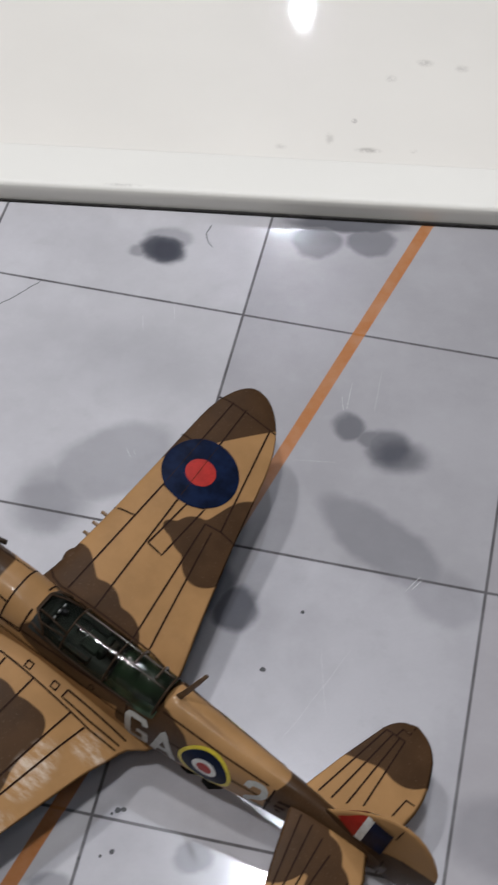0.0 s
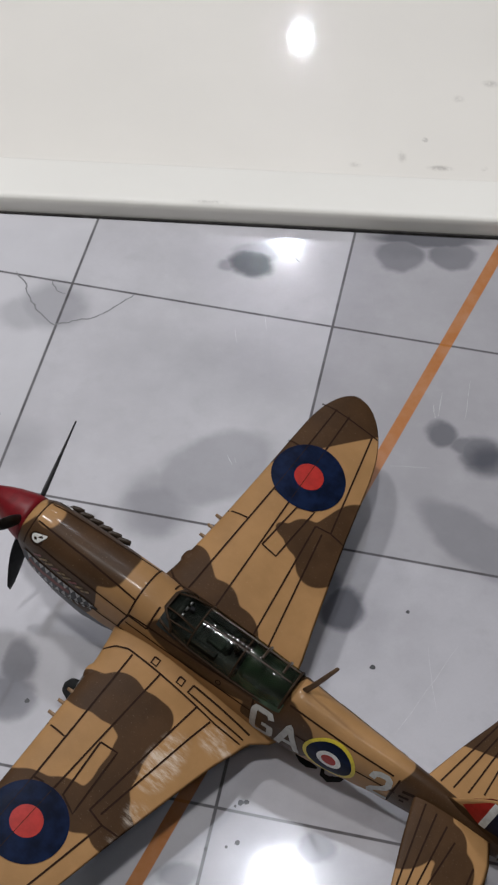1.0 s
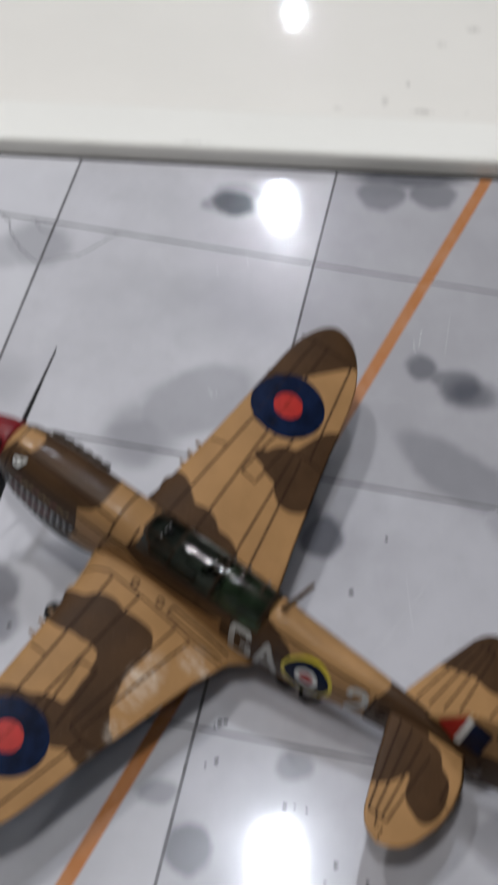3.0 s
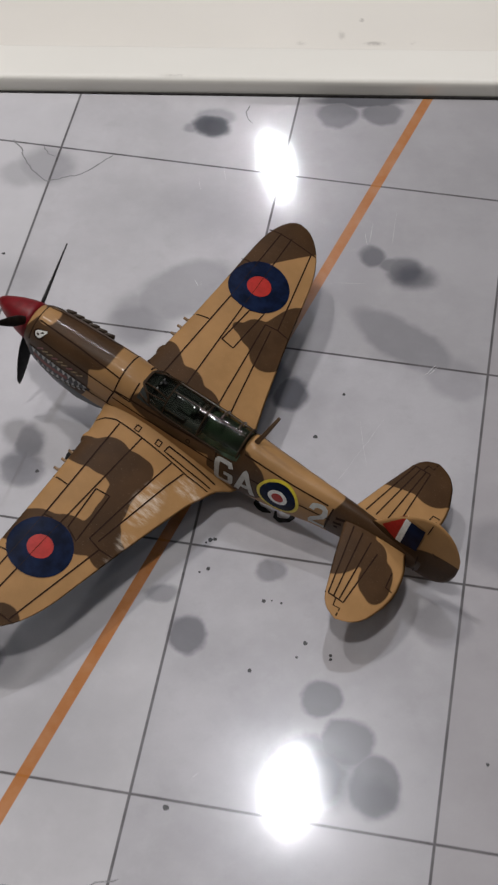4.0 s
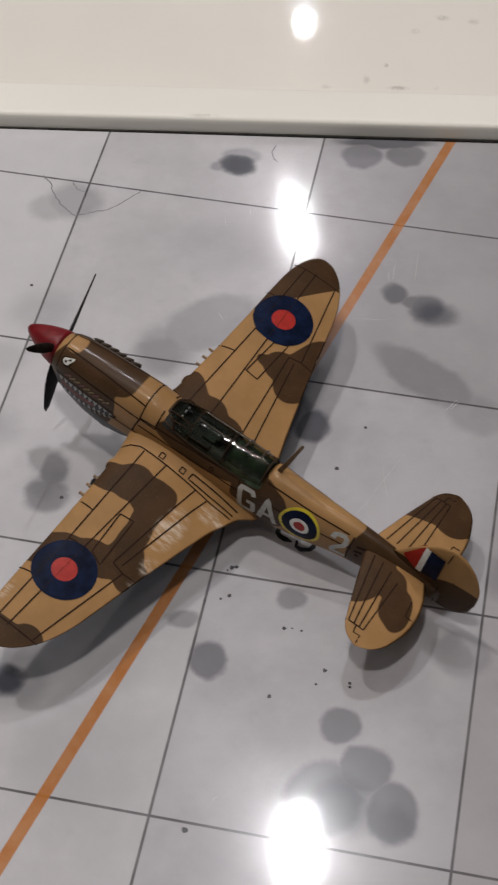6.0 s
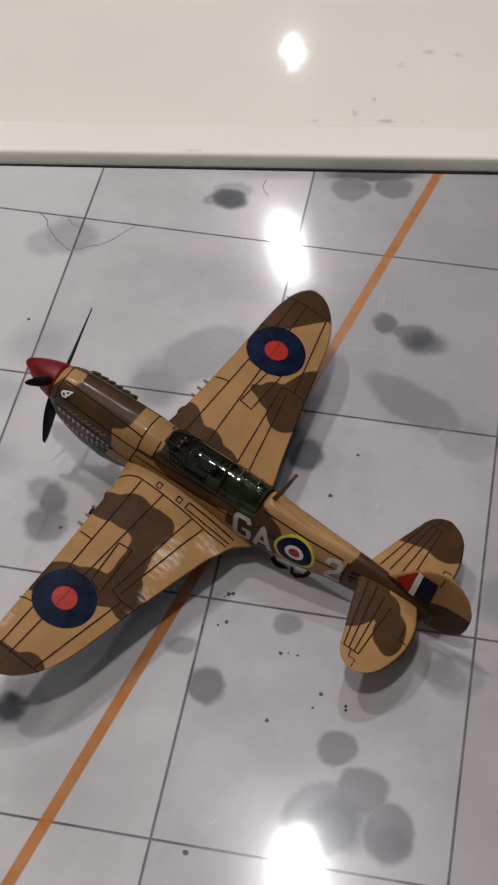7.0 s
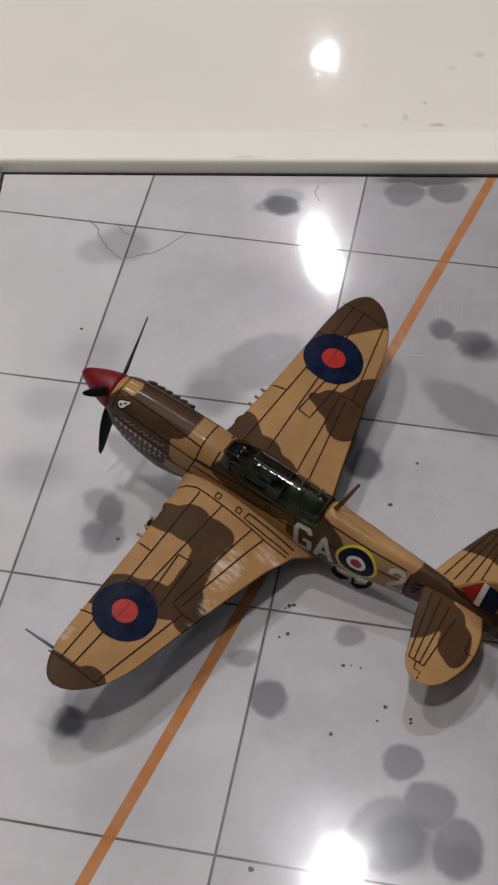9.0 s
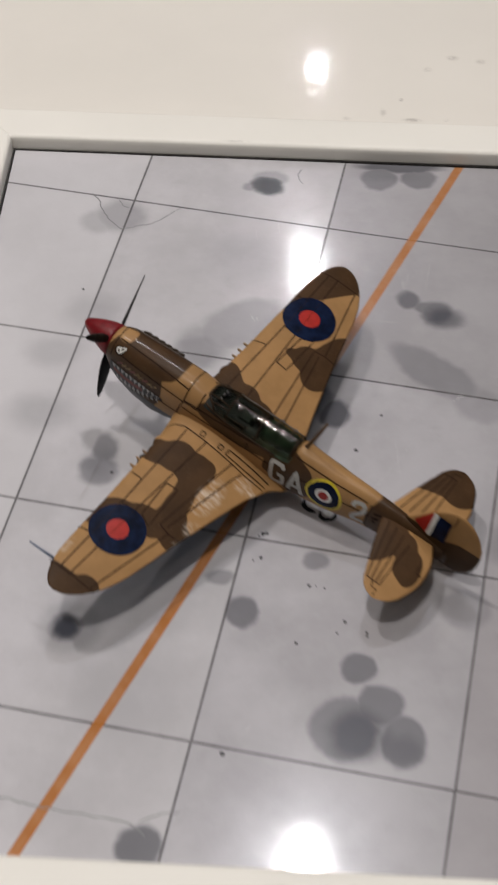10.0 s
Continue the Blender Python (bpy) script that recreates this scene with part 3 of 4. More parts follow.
# fuselage sections: x, centre height, half width, height above and below the centre, squareness
BODY = [(41.2, 5.6, 5.2, 5.2, 5.3, 2.0), (40.4, 5.6, 5.7, 5.8, 7.2, 2.0), (38.5, 5.3, 6.2, 7.2, 10.2, 2.1), (35, 4.8, 6.6, 8.3, 12.0, 2.2), (29, 4.3, 6.9, 9.1, 13.6, 2.25),
        (22, 4.0, 7.0, 9.6, 14.4, 2.3), (16, 4.0, 7.0, 9.9, 13.4, 2.3), (10, 4.1, 7.0, 9.9, 10.5, 2.3), (5, 4.4, 6.9, 8.6, 9.4, 2.25),
        (0, 4.7, 6.8, 7.0, 10.2, 2.2), (-10, 5.0, 6.7, 6.4, 11.3, 2.15), (-20, 5.3, 6.5, 6.6, 11.6, 2.05), (-26.4, 5.6, 6.3, 7.4, 11.3, 2.0), (-28.2, 5.7, 6.2, 9.6, 11.1, 2.0),
        (-36, 5.9, 5.7, 9.0, 10.4, 1.95), (-44, 6.1, 5.1, 8.5, 9.2, 1.95), (-52, 6.6, 4.3, 8.1, 7.7, 2.0), (-60, 7.2, 3.5, 7.4, 7.2, 2.0),
        (-68, 8.0, 2.7, 5.8, 6.4, 2.0), (-76, 8.9, 1.9, 3.9, 5.2, 2.0), (-82, 9.5, 1.1, 2.4, 4.4, 2.0)]


# squareness of the lower half
LOWER = [(41, 2.0), (37, 2.4), (30, 2.8), (22, 2.9), (14, 2.5), (0, 2.4), (-10, 2.7), (-30, 2.9), (-40, 2.7), (-52, 2.1), (-82, 2.0)]


def body_ring(x, count=40, grow=0.0):
    zc, a, top, low, top_n = interp(BODY, x)
    ring = []
    for k in range(count):
        t = 2 * math.pi * k / count
        c, s = math.cos(t), math.sin(t)
        n = top_n if s > 0 else interp(LOWER, x)[0]
        y = math.copysign(abs(c) ** (2 / n), c) * (a + grow)
        z = math.copysign(abs(s) ** (2 / n), s) * ((top if s > 0 else low) + grow)
        ring.append(Vector((x, y, zc + z)))
    return ring


def body_side(x, z, side, grow=0.06):
    """The skin at a height on one side (1: left, -1: right)."""
    zc, a, top, low, n = interp(BODY, x)
    n = n if z > zc else interp(LOWER, x)[0]
    h = min(0.999, abs(z - zc) / ((top if z > zc else low) + grow))
    return Vector((x, side * (a + grow) * (1 - h ** n) ** (1 / n), z))


def body_at(x, angle, grow=0.06):
    """The skin at an angle round the body, in degrees: 0 left, 90 top."""
    zc, a, top, low, n = interp(BODY, x)
    c, s = math.cos(radians(angle)), math.sin(radians(angle))
    n = n if s > 0 else interp(LOWER, x)[0]
    return Vector((x, math.copysign(abs(c) ** (2 / n), c) * (a + grow), zc + math.copysign(abs(s) ** (2 / n), s) * ((top if s > 0 else low) + grow)))


stations = sorted({r[0] for r in BODY} | {x * 1.0 for x in range(-82, 41, 2)}, reverse=True)
fuselage = part("fuselage", loft("fuselage", [[p * MM for p in body_ring(x)] for x in stations], m_body), m_body, plane,
                "tan and brown painted fuselage with grey belly")


def strokes(name, lines, width, m, surface, step=1.2):
    """Thin painted lines laid on a curved skin; each line is a list of (u, v) for surface(u, v)."""
    verts, faces = [], []
    for line in lines:
        fine = [line[0]]
        for a, b in zip(line, line[1:]):
            n = max(1, int((surface(*a) - surface(*b)).length / step))
            fine += [(a[0] + (b[0] - a[0]) * k / n, a[1] + (b[1] - a[1]) * k / n) for k in range(1, n + 1)]
        pts = [surface(*q) for q in fine]
        for i, p in enumerate(pts):
            d = pts[min(i + 1, len(pts) - 1)] - pts[max(i - 1, 0)]
            u, v = fine[i]
            e = 0.02
            nrm = (surface(u + e, v) - p).cross(surface(u, v + e) - p)
            if nrm.length < 1e-12:
                nrm = Vector((0, 0, 1))
            s = d.cross(nrm).normalized() * (width / 2)
            verts += [(p + s) * MM, (p - s) * MM]
        base = len(verts) - 2 * len(pts)
        faces += [(base + 2 * i, base + 2 * i + 1, base + 2 * i + 3, base + 2 * i + 2) for i in range(len(pts) - 1)]
    return mesh_of(name, verts, faces, m)


def disc(name, centre, r0, r1, m, surface, rings=5, count=48, stretch=1.0):
    """A ring or a disc of paint laid on a curved skin."""
    verts, faces = [], []
    for i in range(rings + 1):
        r = r0 + (r1 - r0) * i / rings
        for k in range(count):
            t = 2 * math.pi * k / count
            verts.append(surface(centre[0] + r * math.cos(t), centre[1] + r * math.sin(t) * stretch) * MM)
    faces = [(i * count + k, i * count + (k + 1) % count, (i + 1) * count + (k + 1) % count, (i + 1) * count + k) for i in range(rings) for k in range(count)]
    return mesh_of(name, verts, faces, m)


def line_parts(lines, width, surface, parent):
    for line in lines:
        part("panel_line", strokes("panel_line", [line], width, m_line, surface), m_line, parent)


# panel lines of the fuselage, by place along it and angle round it
LINE = 0.44
around = lambda x, a0, a1: [(x, a) for a in np.linspace(a0, a1, 12)]
body_lines = [around(10.6, 20, 160), [(38, 66), (24, 62), (10.6, 52)], [(38, 112), (24, 116), (10.6, 124)], [(36, 28), (22, 24), (10.6, 20)], [(36, 152), (22, 156), (10.6, 160)],
              [(10.6, 24), (4, 28), (-4, 32), (-12, 34), (-20, 38)], [(-21.2, 38), (-22.4, 2)], around(38.8, 8, 172), [(10.6, 8), (1, 6), (-8, 6), (-17, 4), (-22.4, 2)], around(5.6, 22, 70), around(5.6, 110, 158), [(10.6, 22), (5.6, 22)], [(10.6, 20), (12, -8)],
              [(20, -4), (10, -8), (0, -12), (-12, -16)], [(-28.5, 52), (-40, 50), (-54, 48)], [(-28.5, 128), (-40, 130), (-54, 132)],
              [(-30, 10), (-56, 14)], around(-55.5, -30, 48)]
line_parts(body_lines, LINE, body_at, fuselage)
part("filler_cap", disc("filler_cap", (-13.2, 7.2), 0.45, 0.7, m_line, lambda u, v: body_side(u, v, 1), 1, 16), m_line, fuselage)

# shark mouth and eyes on both sides of the chin
for side in (1, -1):
    skin = lambda u, v, s=side: body_side(u, v, s, 0.08)
    jaw_low = lambda x: -1.3 - 1.2 * math.sin(math.pi * min(1, (38.5 - x) / 21)) + 4.0 * max(0.0, (38.5 - x) / 21) ** 2.5
    jaw_top = lambda x: 4.6 - 0.075 * (38 - x)
    verts, faces = [], []
    xs = np.linspace(38.4, 17.5, 24)
    for x in xs:
        for k in range(7):
            verts.append(skin(x, jaw_low(x) + (jaw_top(x) - jaw_low(x)) * k / 6) * MM)
    faces = [(i * 7 + k, i * 7 + k + 1, (i + 1) * 7 + k + 1, (i + 1) * 7 + k) for i in range(23) for k in range(6)]
    part("shark_mouth", mesh_of("shark_mouth", verts, faces, m_grey), m_grey, fuselage, "dark grey painted shark mouth")
    tongue_skin = lambda u, v, s=side: body_side(u, v, s, 0.11)
    part("tongue", strokes("tongue", [[(36.6, 1.9), (33, 1.1), (28.5, 0.9), (25, 1.2)]], 1.5, m_tongue, tongue_skin), m_tongue, fuselage, "dull red painted tongue")
    for k in range(9):
        x = 35.6 - 1.65 * k
        z = 5.6 - 0.03 * k
        part("gum_mark", strokes("gum_mark", [[(x, z), (x - 1.9, z + 1.3)]], 0.55, m_gum if k % 3 else m_tongue, tongue_skin), m_gum if k % 3 else m_tongue, fuselage)
    tooth_skin = lambda u, v, s=side: body_side(u, v, s, 0.14)
    for row, count in (("top", 11), ("low", 11)):
        for k in range(count):
            x = 37.4 - 1.72 * k
            wide = 1.5
            if row == "top":
                z0, z1 = jaw_top(x), jaw_top(x) - min(2.2, 0.5 * (jaw_top(x) - jaw_low(x)))
            else:
                z0, z1 = jaw_low(x), jaw_low(x) + min(2.2, 0.5 * (jaw_top(x) - jaw_low(x)))
            tri = [tooth_skin(x, z0), tooth_skin(x - wide, z0 - 0.3), tooth_skin(x - wide / 2, z1)]
            part("tooth", mesh_of("tooth", [p * MM for p in tri], [(0, 1, 2)], m_tooth, False), m_tooth, fuselage)
    part("lip_line", strokes("lip_line", [[(x, jaw_top(x)) for x in xs], [(x, jaw_low(x)) for x in xs]], 0.3, m_line, tooth_skin), m_line, fuselage)
    spot = lambda u, w, g, s=side: body_at(36.4 + 1.15 * u, 37 + 8.8 * w if s > 0 else 143 - 8.8 * w, g)
    eye = [spot(0, 0, 0.14)]
    for k in range(40):
        t = 2 * math.pi * k / 40
        away = abs((t - radians(138) + math.pi) % (2 * math.pi) - math.pi)
        tip = math.acos(1.0 / 2.9)
        r = 1.0 if away > tip else 1.0 / math.cos(tip - away)
        eye.append(spot(r * math.cos(t), r * math.sin(t), 0.14))
    part("eye", mesh_of("eye", [p * MM for p in eye], [(0, 1 + k, 1 + (k + 1) % 40) for k in range(40)], m_white), m_white, fuselage, "white painted eye")
    part("pupil", disc("pupil", (0.1, -0.1), 0.0, 0.36, m_line, lambda u, w, f=spot: f(u, w, 0.24), 2, 12), m_line, fuselage)
    part("eye_outline", disc("eye_outline", (-0.05, -0.1), 0.0, 1.5, m_line, lambda u, w, f=spot: f(u, w, 0.1), 3, 24), m_line, fuselage)

# spinner and propeller
AXIS_Z = 5.6
nose_profile = [(53.1, 0.02), (52.95, 0.6), (52.5, 1.2), (51.4, 1.95), (49.4, 3.0), (47, 4.05), (44.5, 4.9), (42.5, 5.4), (41.0, 5.6), (40.9, 5.0)]
spinner = part("spinner", loft("spinner", [[Vector((x, r * math.cos(t), AXIS_Z + r * math.sin(t))) * MM for t in (2 * math.pi * k / 32 for k in range(32))]
                                           for x, r in nose_profile], m_spinner), m_spinner, plane, "dark red pointed spinner")
part("spinner_gap", loft("spinner_gap", [[Vector((x, 5.3 * math.cos(t), AXIS_Z + 5.3 * math.sin(t))) * MM for t in (2 * math.pi * k / 24 for k in range(24))]
                                         for x in (41.3, 40.2)], m_black), m_black, spinner)
for angle, lean, broad in ((165, 5.5, 0.95), (45, 0.1, 0.62), (285, -2.0, 1.0)):
    rings = []
    ca, sa = math.cos(radians(angle)), math.sin(radians(angle))
    for k in range(15):
        f = k / 14
        r = 3.5 + 20.3 * f
        chord = broad * (1.1 + 1.35 * math.sin(math.pi * min(1, f * 1.05) ** 0.8)) * (1 if f < 0.9 else math.sqrt(max(0.02, 1 - ((f - 0.9) / 0.1) ** 2)))
        twist = radians(24 - 14 * f)
        thick = 0.55 - 0.35 * f
        out = Vector((0, ca, sa))
        tan_dir = Vector((0, -sa, ca)) * math.cos(twist) + Vector((1, 0, 0)) * math.sin(twist)
        nrm = out.cross(tan_dir)
        c0 = Vector((42.2 + lean * f, 0, AXIS_Z)) + out * r
        rings.append([(c0 + tan_dir * chord * math.cos(t) + nrm * thick * math.sin(t)) * MM for t in (2 * math.pi * j / 12 for j in range(12))])
    part("propeller_blade", loft("propeller_blade", rings, m_black), m_black, spinner, "black propeller blade")

# exhaust stacks
for side in (-1,):
    for k in range(6):
        x = 34.5 - 2.5 * k
        p = body_side(x, 8.4, side, 0)
        path = [(x + 1.2, p.y - side * 0.6, 8.5), (x + 0.6, p.y + side * 0.35, 8.6), (x - 0.6, p.y + side * 0.75, 8.7), (x - 1.7, p.y + side * 0.95, 8.8)]
        part("exhaust_stack", loft("exhaust_stack", tube(path, [(0.6, 0.9), (0.6, 0.9), (0.55, 0.85), (0.5, 0.75)], 8), m_exhaust), m_exhaust, fuselage)

# ---- wings ----
LEAD = [(0, 14.0), (5, 13.2), (9, 12.2), (14, 11.4), (19, 10.9), (30, 10.3), (45, 9.9), (60, 9.7), (70, 9.5), (81, 9.3)]
TRAIL = [(0, -30.5), (5, -30.0), (6, -29.0), (7, -27.6), (8.5, -25.9), (10, -25.2), (12, -24.7), (14, -24.2), (20, -22.3), (28, -20.1), (43.7, -16.0), (55, -13.4), (62.7, -11.6), (69.5, -9.4), (81, -6.5)]
TIP = 80.3


def chord_at(y):
    y = abs(y)
    lead, trail = interp(LEAD, y)[0], interp(TRAIL, y)[0]
    if y > 66:
        t = min(1.0, (y - 66) / (TIP - 66))
        k = max(0.0, 1 - t ** 2.1) ** 0.5
        lead, trail = 2.8 + (lead - 2.8) * k, 2.8 + (trail - 2.8) * k
    return lead, trail


def foil(s):
    s = min(1.0, max(0.0, s))
    return 2 * (1.4845 * math.sqrt(s) - 0.63 * s - 1.758 * s * s + 1.4215 * s ** 3 - 0.5075 * s ** 4)


def wing_height(x, y, up=1):
    lead, trail = chord_at(y)
    s = (lead - x) / max(0.01, lead - trail)
    mid = -0.6 + 0.0225 * abs(y)
    half = (2.9 if up > 0 else 2.0) * (1 - 0.7 * abs(y) / 80)
    if abs(y) > 66:
        half *= max(0.0, 1 - (min(1.0, (abs(y) - 66) / (TIP - 66))) ** 4) ** 0.5
    fillet = 0.06 * max(0.0, 11.5 - abs(y)) ** 2 * min(1.0, max(0.0, foil(s))) if up > 0 else 0.0
    droop = 3.4 * min(1.0, max(0.0, s)) ** 3 * min(1.0, max(0.0, (18 - abs(y)) / 9))
    return mid + up * half * foil(s) + min(fillet, 7.0) - droop


def wing_top(x, y):
    return Vector((x, y, wing_height(x, y) + 0.09))


for side, name in ((1, "left"), (-1, "right")):
    ys = [2, 4, 6, 6.5, 7, 7.5, 8, 8.5, 9, 9.5, 10, 10.5, 11, 11.5, 12, 12.5, 13, 13.5, 14, 15, 16, 17, 18, 19, 20, 22, 24, 28, 34, 40, 46, 52, 58, 62, 66, 69, 72, 74, 76, 77.5, 78.6, 79.4, 79.9, TIP]
    ss = [0, 0.008, 0.025, 0.05, 0.09, 0.15, 0.22, 0.3, 0.37, 0.44, 0.5, 0.56, 0.62, 0.68, 0.74, 0.8, 0.85, 0.9, 0.95, 0.98, 1.0]
    rings = []
    for y in ys:
        lead, trail = chord_at(y)
        ring = [Vector((lead + (trail - lead) * s, side * (y + (0.05 * max(0.0, y - 60) if side < 0 else 0.0)), wing_height(lead + (trail - lead) * s, y))) * MM for s in ss]
        ring += [Vector((lead + (trail - lead) * s, side * (y + (0.05 * max(0.0, y - 60) if side < 0 else 0.0)), wing_height(lead + (trail - lead) * s, y, -1))) * MM for s in ss[-2:0:-1]]
        rings.append(ring)
    if side < 0:
        rings = [r[::-1] for r in rings]
    wing = part("wing", loft("wing", rings, m_wing), m_wing, plane, "camouflaged wing with a red and blue roundel")
    q = lambda pts, s=side: [(x, -s * y) for x, y in pts]
    lines = [q([(5.4, -10.4), (5.0, -44.9), (5.5, -73.9)]), q([(-1.9, -10.4), (0.2, -43.5), (2.0, -74.2)]), q([(-12.2, -10.8), (-8.1, -43.1)]),
             q([(-16.3, -11.3), (-10.4, -42.4)]), q([(-11.9, -44.0), (-5.4, -73.3)]), q([(-8.1, -43.1), (-11.9, -44), (-16.0, -43.7)]),
             q([(9.3, -73.4), (-6.9, -73.7)]), q([(10.1, -33.5), (5.4, -34.1)]), q([(-1.2, -30.5), (-5.3, -30.1), (-5.9, -46), (-2.0, -44.1), (-1.2, -30.5)]),
             q([(10, -59.1), (5.3, -58.7)]), q([(5.0, -44.8), (2.6, -44.4)])]
    # wing root fillet
    lines.append(q([(11.4, -12.6), (9.5, -10.8), (6.9, -9.9), (0, -10.2), (-8.8, -10.6), (-17.5, -11.0), (-24.0, -10.4)]))
    lines += [q([(-9.0, -7.8), (-8.8, -9.6), (-16, -9.6), (-24.0, -9.0)]), q([(-9.0, -7.8), (-16, -7.6), (-24.5, -7.4)])]
    for bx in (1.2, -5.6):
        lines.append(q([(bx, -8.1), (bx, -9.5), (bx - 1.4, -9.5), (bx - 1.4, -8.1), (bx, -8.1)]))
    line_parts(lines, LINE, wing_top, wing)
    lift = lambda d: (lambda u, v: wing_top(u, v) + Vector((0, 0, d)))
    grow = 1.0 if side > 0 else 1.055
    part("roundel_blue", disc("roundel_blue", (0.3, side * 52.9), 2.9 * grow, 8.6 * grow, m_blue, lift(0.05), 6), m_blue, wing, "dark blue roundel ring")
    part("roundel_red", disc("roundel_red", (0.3, side * 52.9), 0.0, 3.4 * grow, m_red, lift(0.09), 4), m_red, wing, "red roundel centre")
    part("roundel_lines", strokes("roundel_lines", [q([(5.0, -45.4), (5.2, -60.2)]), q([(0.3, -45), (1.2, -61.2)])], 0.14, m_line, lift(0.12)), m_line, wing)
    for y in (24.5, 27.7, 31.0):
        z = wing_height(10.6, y) - 1.2
        part("gun_barrel", loft("gun_barrel", tube([(8.5, side * y, 0.0), (10.6, side * y, 0.2), (11.7, side * y, 0.2)], [0.5, 0.45, 0.4], 8), m_gun), m_gun, wing)
    # undercarriage knuckle on the leading edge
    bm = bmesh.new()
    bmesh.ops.create_uvsphere(bm, u_segments=20, v_segments=12, radius=1.0, matrix=Matrix.LocRotScale(Vector((9.4, side * 18.0, -0.5)) * MM, None, Vector((2.3, 2.8, 1.6)) * MM))
    for f in bm.faces:
        f.smooth = True
    part("undercarriage_fairing", bm, m_wing, wing)

pitot_y = 72.0
m_pitot = plain("pitot_blue_grey_paint", (0.09, 0.12, 0.19), 0.4, 900)
part("pitot_tube", loft("pitot_tube", tube([(8.5, pitot_y, 1.0), (13, pitot_y, 0.9), (17.6, pitot_y, 0.8)], [0.45, 0.38, 0.25], 8), m_pitot), m_pitot, plane, "thin blue-grey pitot tube")

# ---- tail ----
STAB_LEAD = [(0, -58.5), (3, -59.6), (13, -62.4), (20, -64.7), (24, -66.0), (26, -67.2), (27.4, -69.0), (28.3, -71.5)]
STAB_TRAIL = [(0, -77), (2.5, -77.8), (5, -79.4), (8, -80.3), (13, -81.0), (17, -80.6), (20, -79.7), (24, -78.1), (26, -76.5), (27.4, -74.4), (28.3, -71.6)]


def stab_top(x, y, up=1, grow=0.06):
    lead, trail = interp(STAB_LEAD, abs(y))[0], interp(STAB_TRAIL, abs(y))[0]
    s = (lead - x) / max(0.01, lead - trail)
    half = 1.15 * (1 - 0.6 * abs(y) / 28) * min(1.0, max(0.05, (lead - trail) / 8.0))
    return Vector((x, y, 10.9 + up * half * foil(s) * 0.85 + grow * up))


for side in (1, -1):
    ys = [0.5, 3, 6, 9, 12, 15, 18, 21, 23.5, 25.2, 26.4, 27.2, 27.8, 28.3]
    ss = [0, 0.02, 0.06, 0.13, 0.25, 0.4, 0.6, 0.8, 0.95, 1.0]
    rings = []
    for y in ys:
        lead, trail = interp(STAB_LEAD, y)[0], interp(STAB_TRAIL, y)[0]
        ring = [stab_top(lead + (trail - lead) * s, side * y, 1, 0) * MM for s in ss]
        ring += [stab_top(lead + (trail - lead) * s, side * y, -1, 0) * MM for s in ss[-2:0:-1]]
        rings.append(ring if side > 0 else ring[::-1])
    stab = part("tailplane", loft("tailplane", rings, m_tail), m_tail, plane, "camouflaged rounded tailplane")
    q = lambda pts, s=side: [(x, -s * y) for x, y in pts]
    lines = [q([(-65.7, -23.3), (-71.1, -23.5)]), q([(-62.4, -3.1), (-66.6, -23.3)]), q([(-65.3, -3.5), (-68.2, -23.4)]), q([(-68.4, -4.5), (-69.8, -23.4)]),
             q([(-71.4, -6.3), (-71.1, -23.5)]), q([(-68.9, -23.4), (-69.4, -25.6), (-71.2, -25.4), (-71.4, -27.6)]), q([(-79.8, -13.2), (-77.8, -13.0), (-77.2, -8.4)])]
    line_parts(lines, 0.4, stab_top, stab)

FIN = [(-64.5, 13.0), (-66.8, 15.6), (-68.4, 18.3), (-70.4, 21.4), (-72.6, 24.2), (-74.6, 26.3), (-76.8, 28.0), (-78.6, 28.9), (-80.4, 29.3), (-82.6, 28.9), (-84.9, 27.5),
       (-87.2, 25.2), (-88.9, 22.6), (-90.2, 19.8), (-90.8, 17.0), (-91.0, 13), (-90.4, 9.4), (-89.3, 7.2), (-87.5, 5.4), (-85, 4.4), (-82, 4.2), (-78, 5.4), (-72, 7)]


def fin_mesh():
    cx, cz = -78.5, 15.5
    verts, faces = [], []
    n = len(FIN)
    for side in (1, -1):
        for k, half in ((1.0, 0.12), (0.93, 0.42), (0.7, 0.85), (0.35, 1.1)):
            verts += [Vector((cx + (x - cx) * k, side * half * (1.0 if z < 20 else 0.8), cz + (z - cz) * k)) * MM for x, z in FIN]
        verts.append(Vector((cx, side * 1.15, cz)) * MM)
    row = 4 * n + 1
    for s in (0, 1):
        for i in range(3):
            for k in range(n):
                a, b = s * row + i * n + k, s * row + i * n + (k + 1) % n
                f = (a, b, b + n, a + n)
                faces.append(f if s else f[::-1])
        for k in range(n):
            f = (s * row + 3 * n + k, s * row + 3 * n + (k + 1) % n, s * row + 4 * n)
            faces.append(f if s else f[::-1])
    for k in range(n):
        faces.append((k, (k + 1) % n, row + (k + 1) % n, row + k))
    return mesh_of("fin", verts, faces, m_fin)


fin = part("fin", fin_mesh(), m_fin, plane, "rounded tail fin, tan above brown")


def fin_skin(side):
    cx, cz = -78.5, 15.5

    def place(x, z):
        ang = math.atan2(z - cz, x - cx)
        r = math.hypot(x - cx, z - cz)
        edge = 14.0
        best = 9
        for (xa, za) in FIN:
            d = abs((math.atan2(za - cz, xa - cx) - ang + math.pi) % (2 * math.pi) - math.pi)
            if d < best:
                best, edge = d, math.hypot(xa - cx, za - cz)
        k = min(1.0, r / edge)
        half = float(np.interp(k, [0, 0.35, 0.7, 0.93, 1.0], [1.15, 1.1, 0.85, 0.42, 0.12]))
        return Vector((x, side * (half + 0.3), z))
    return place


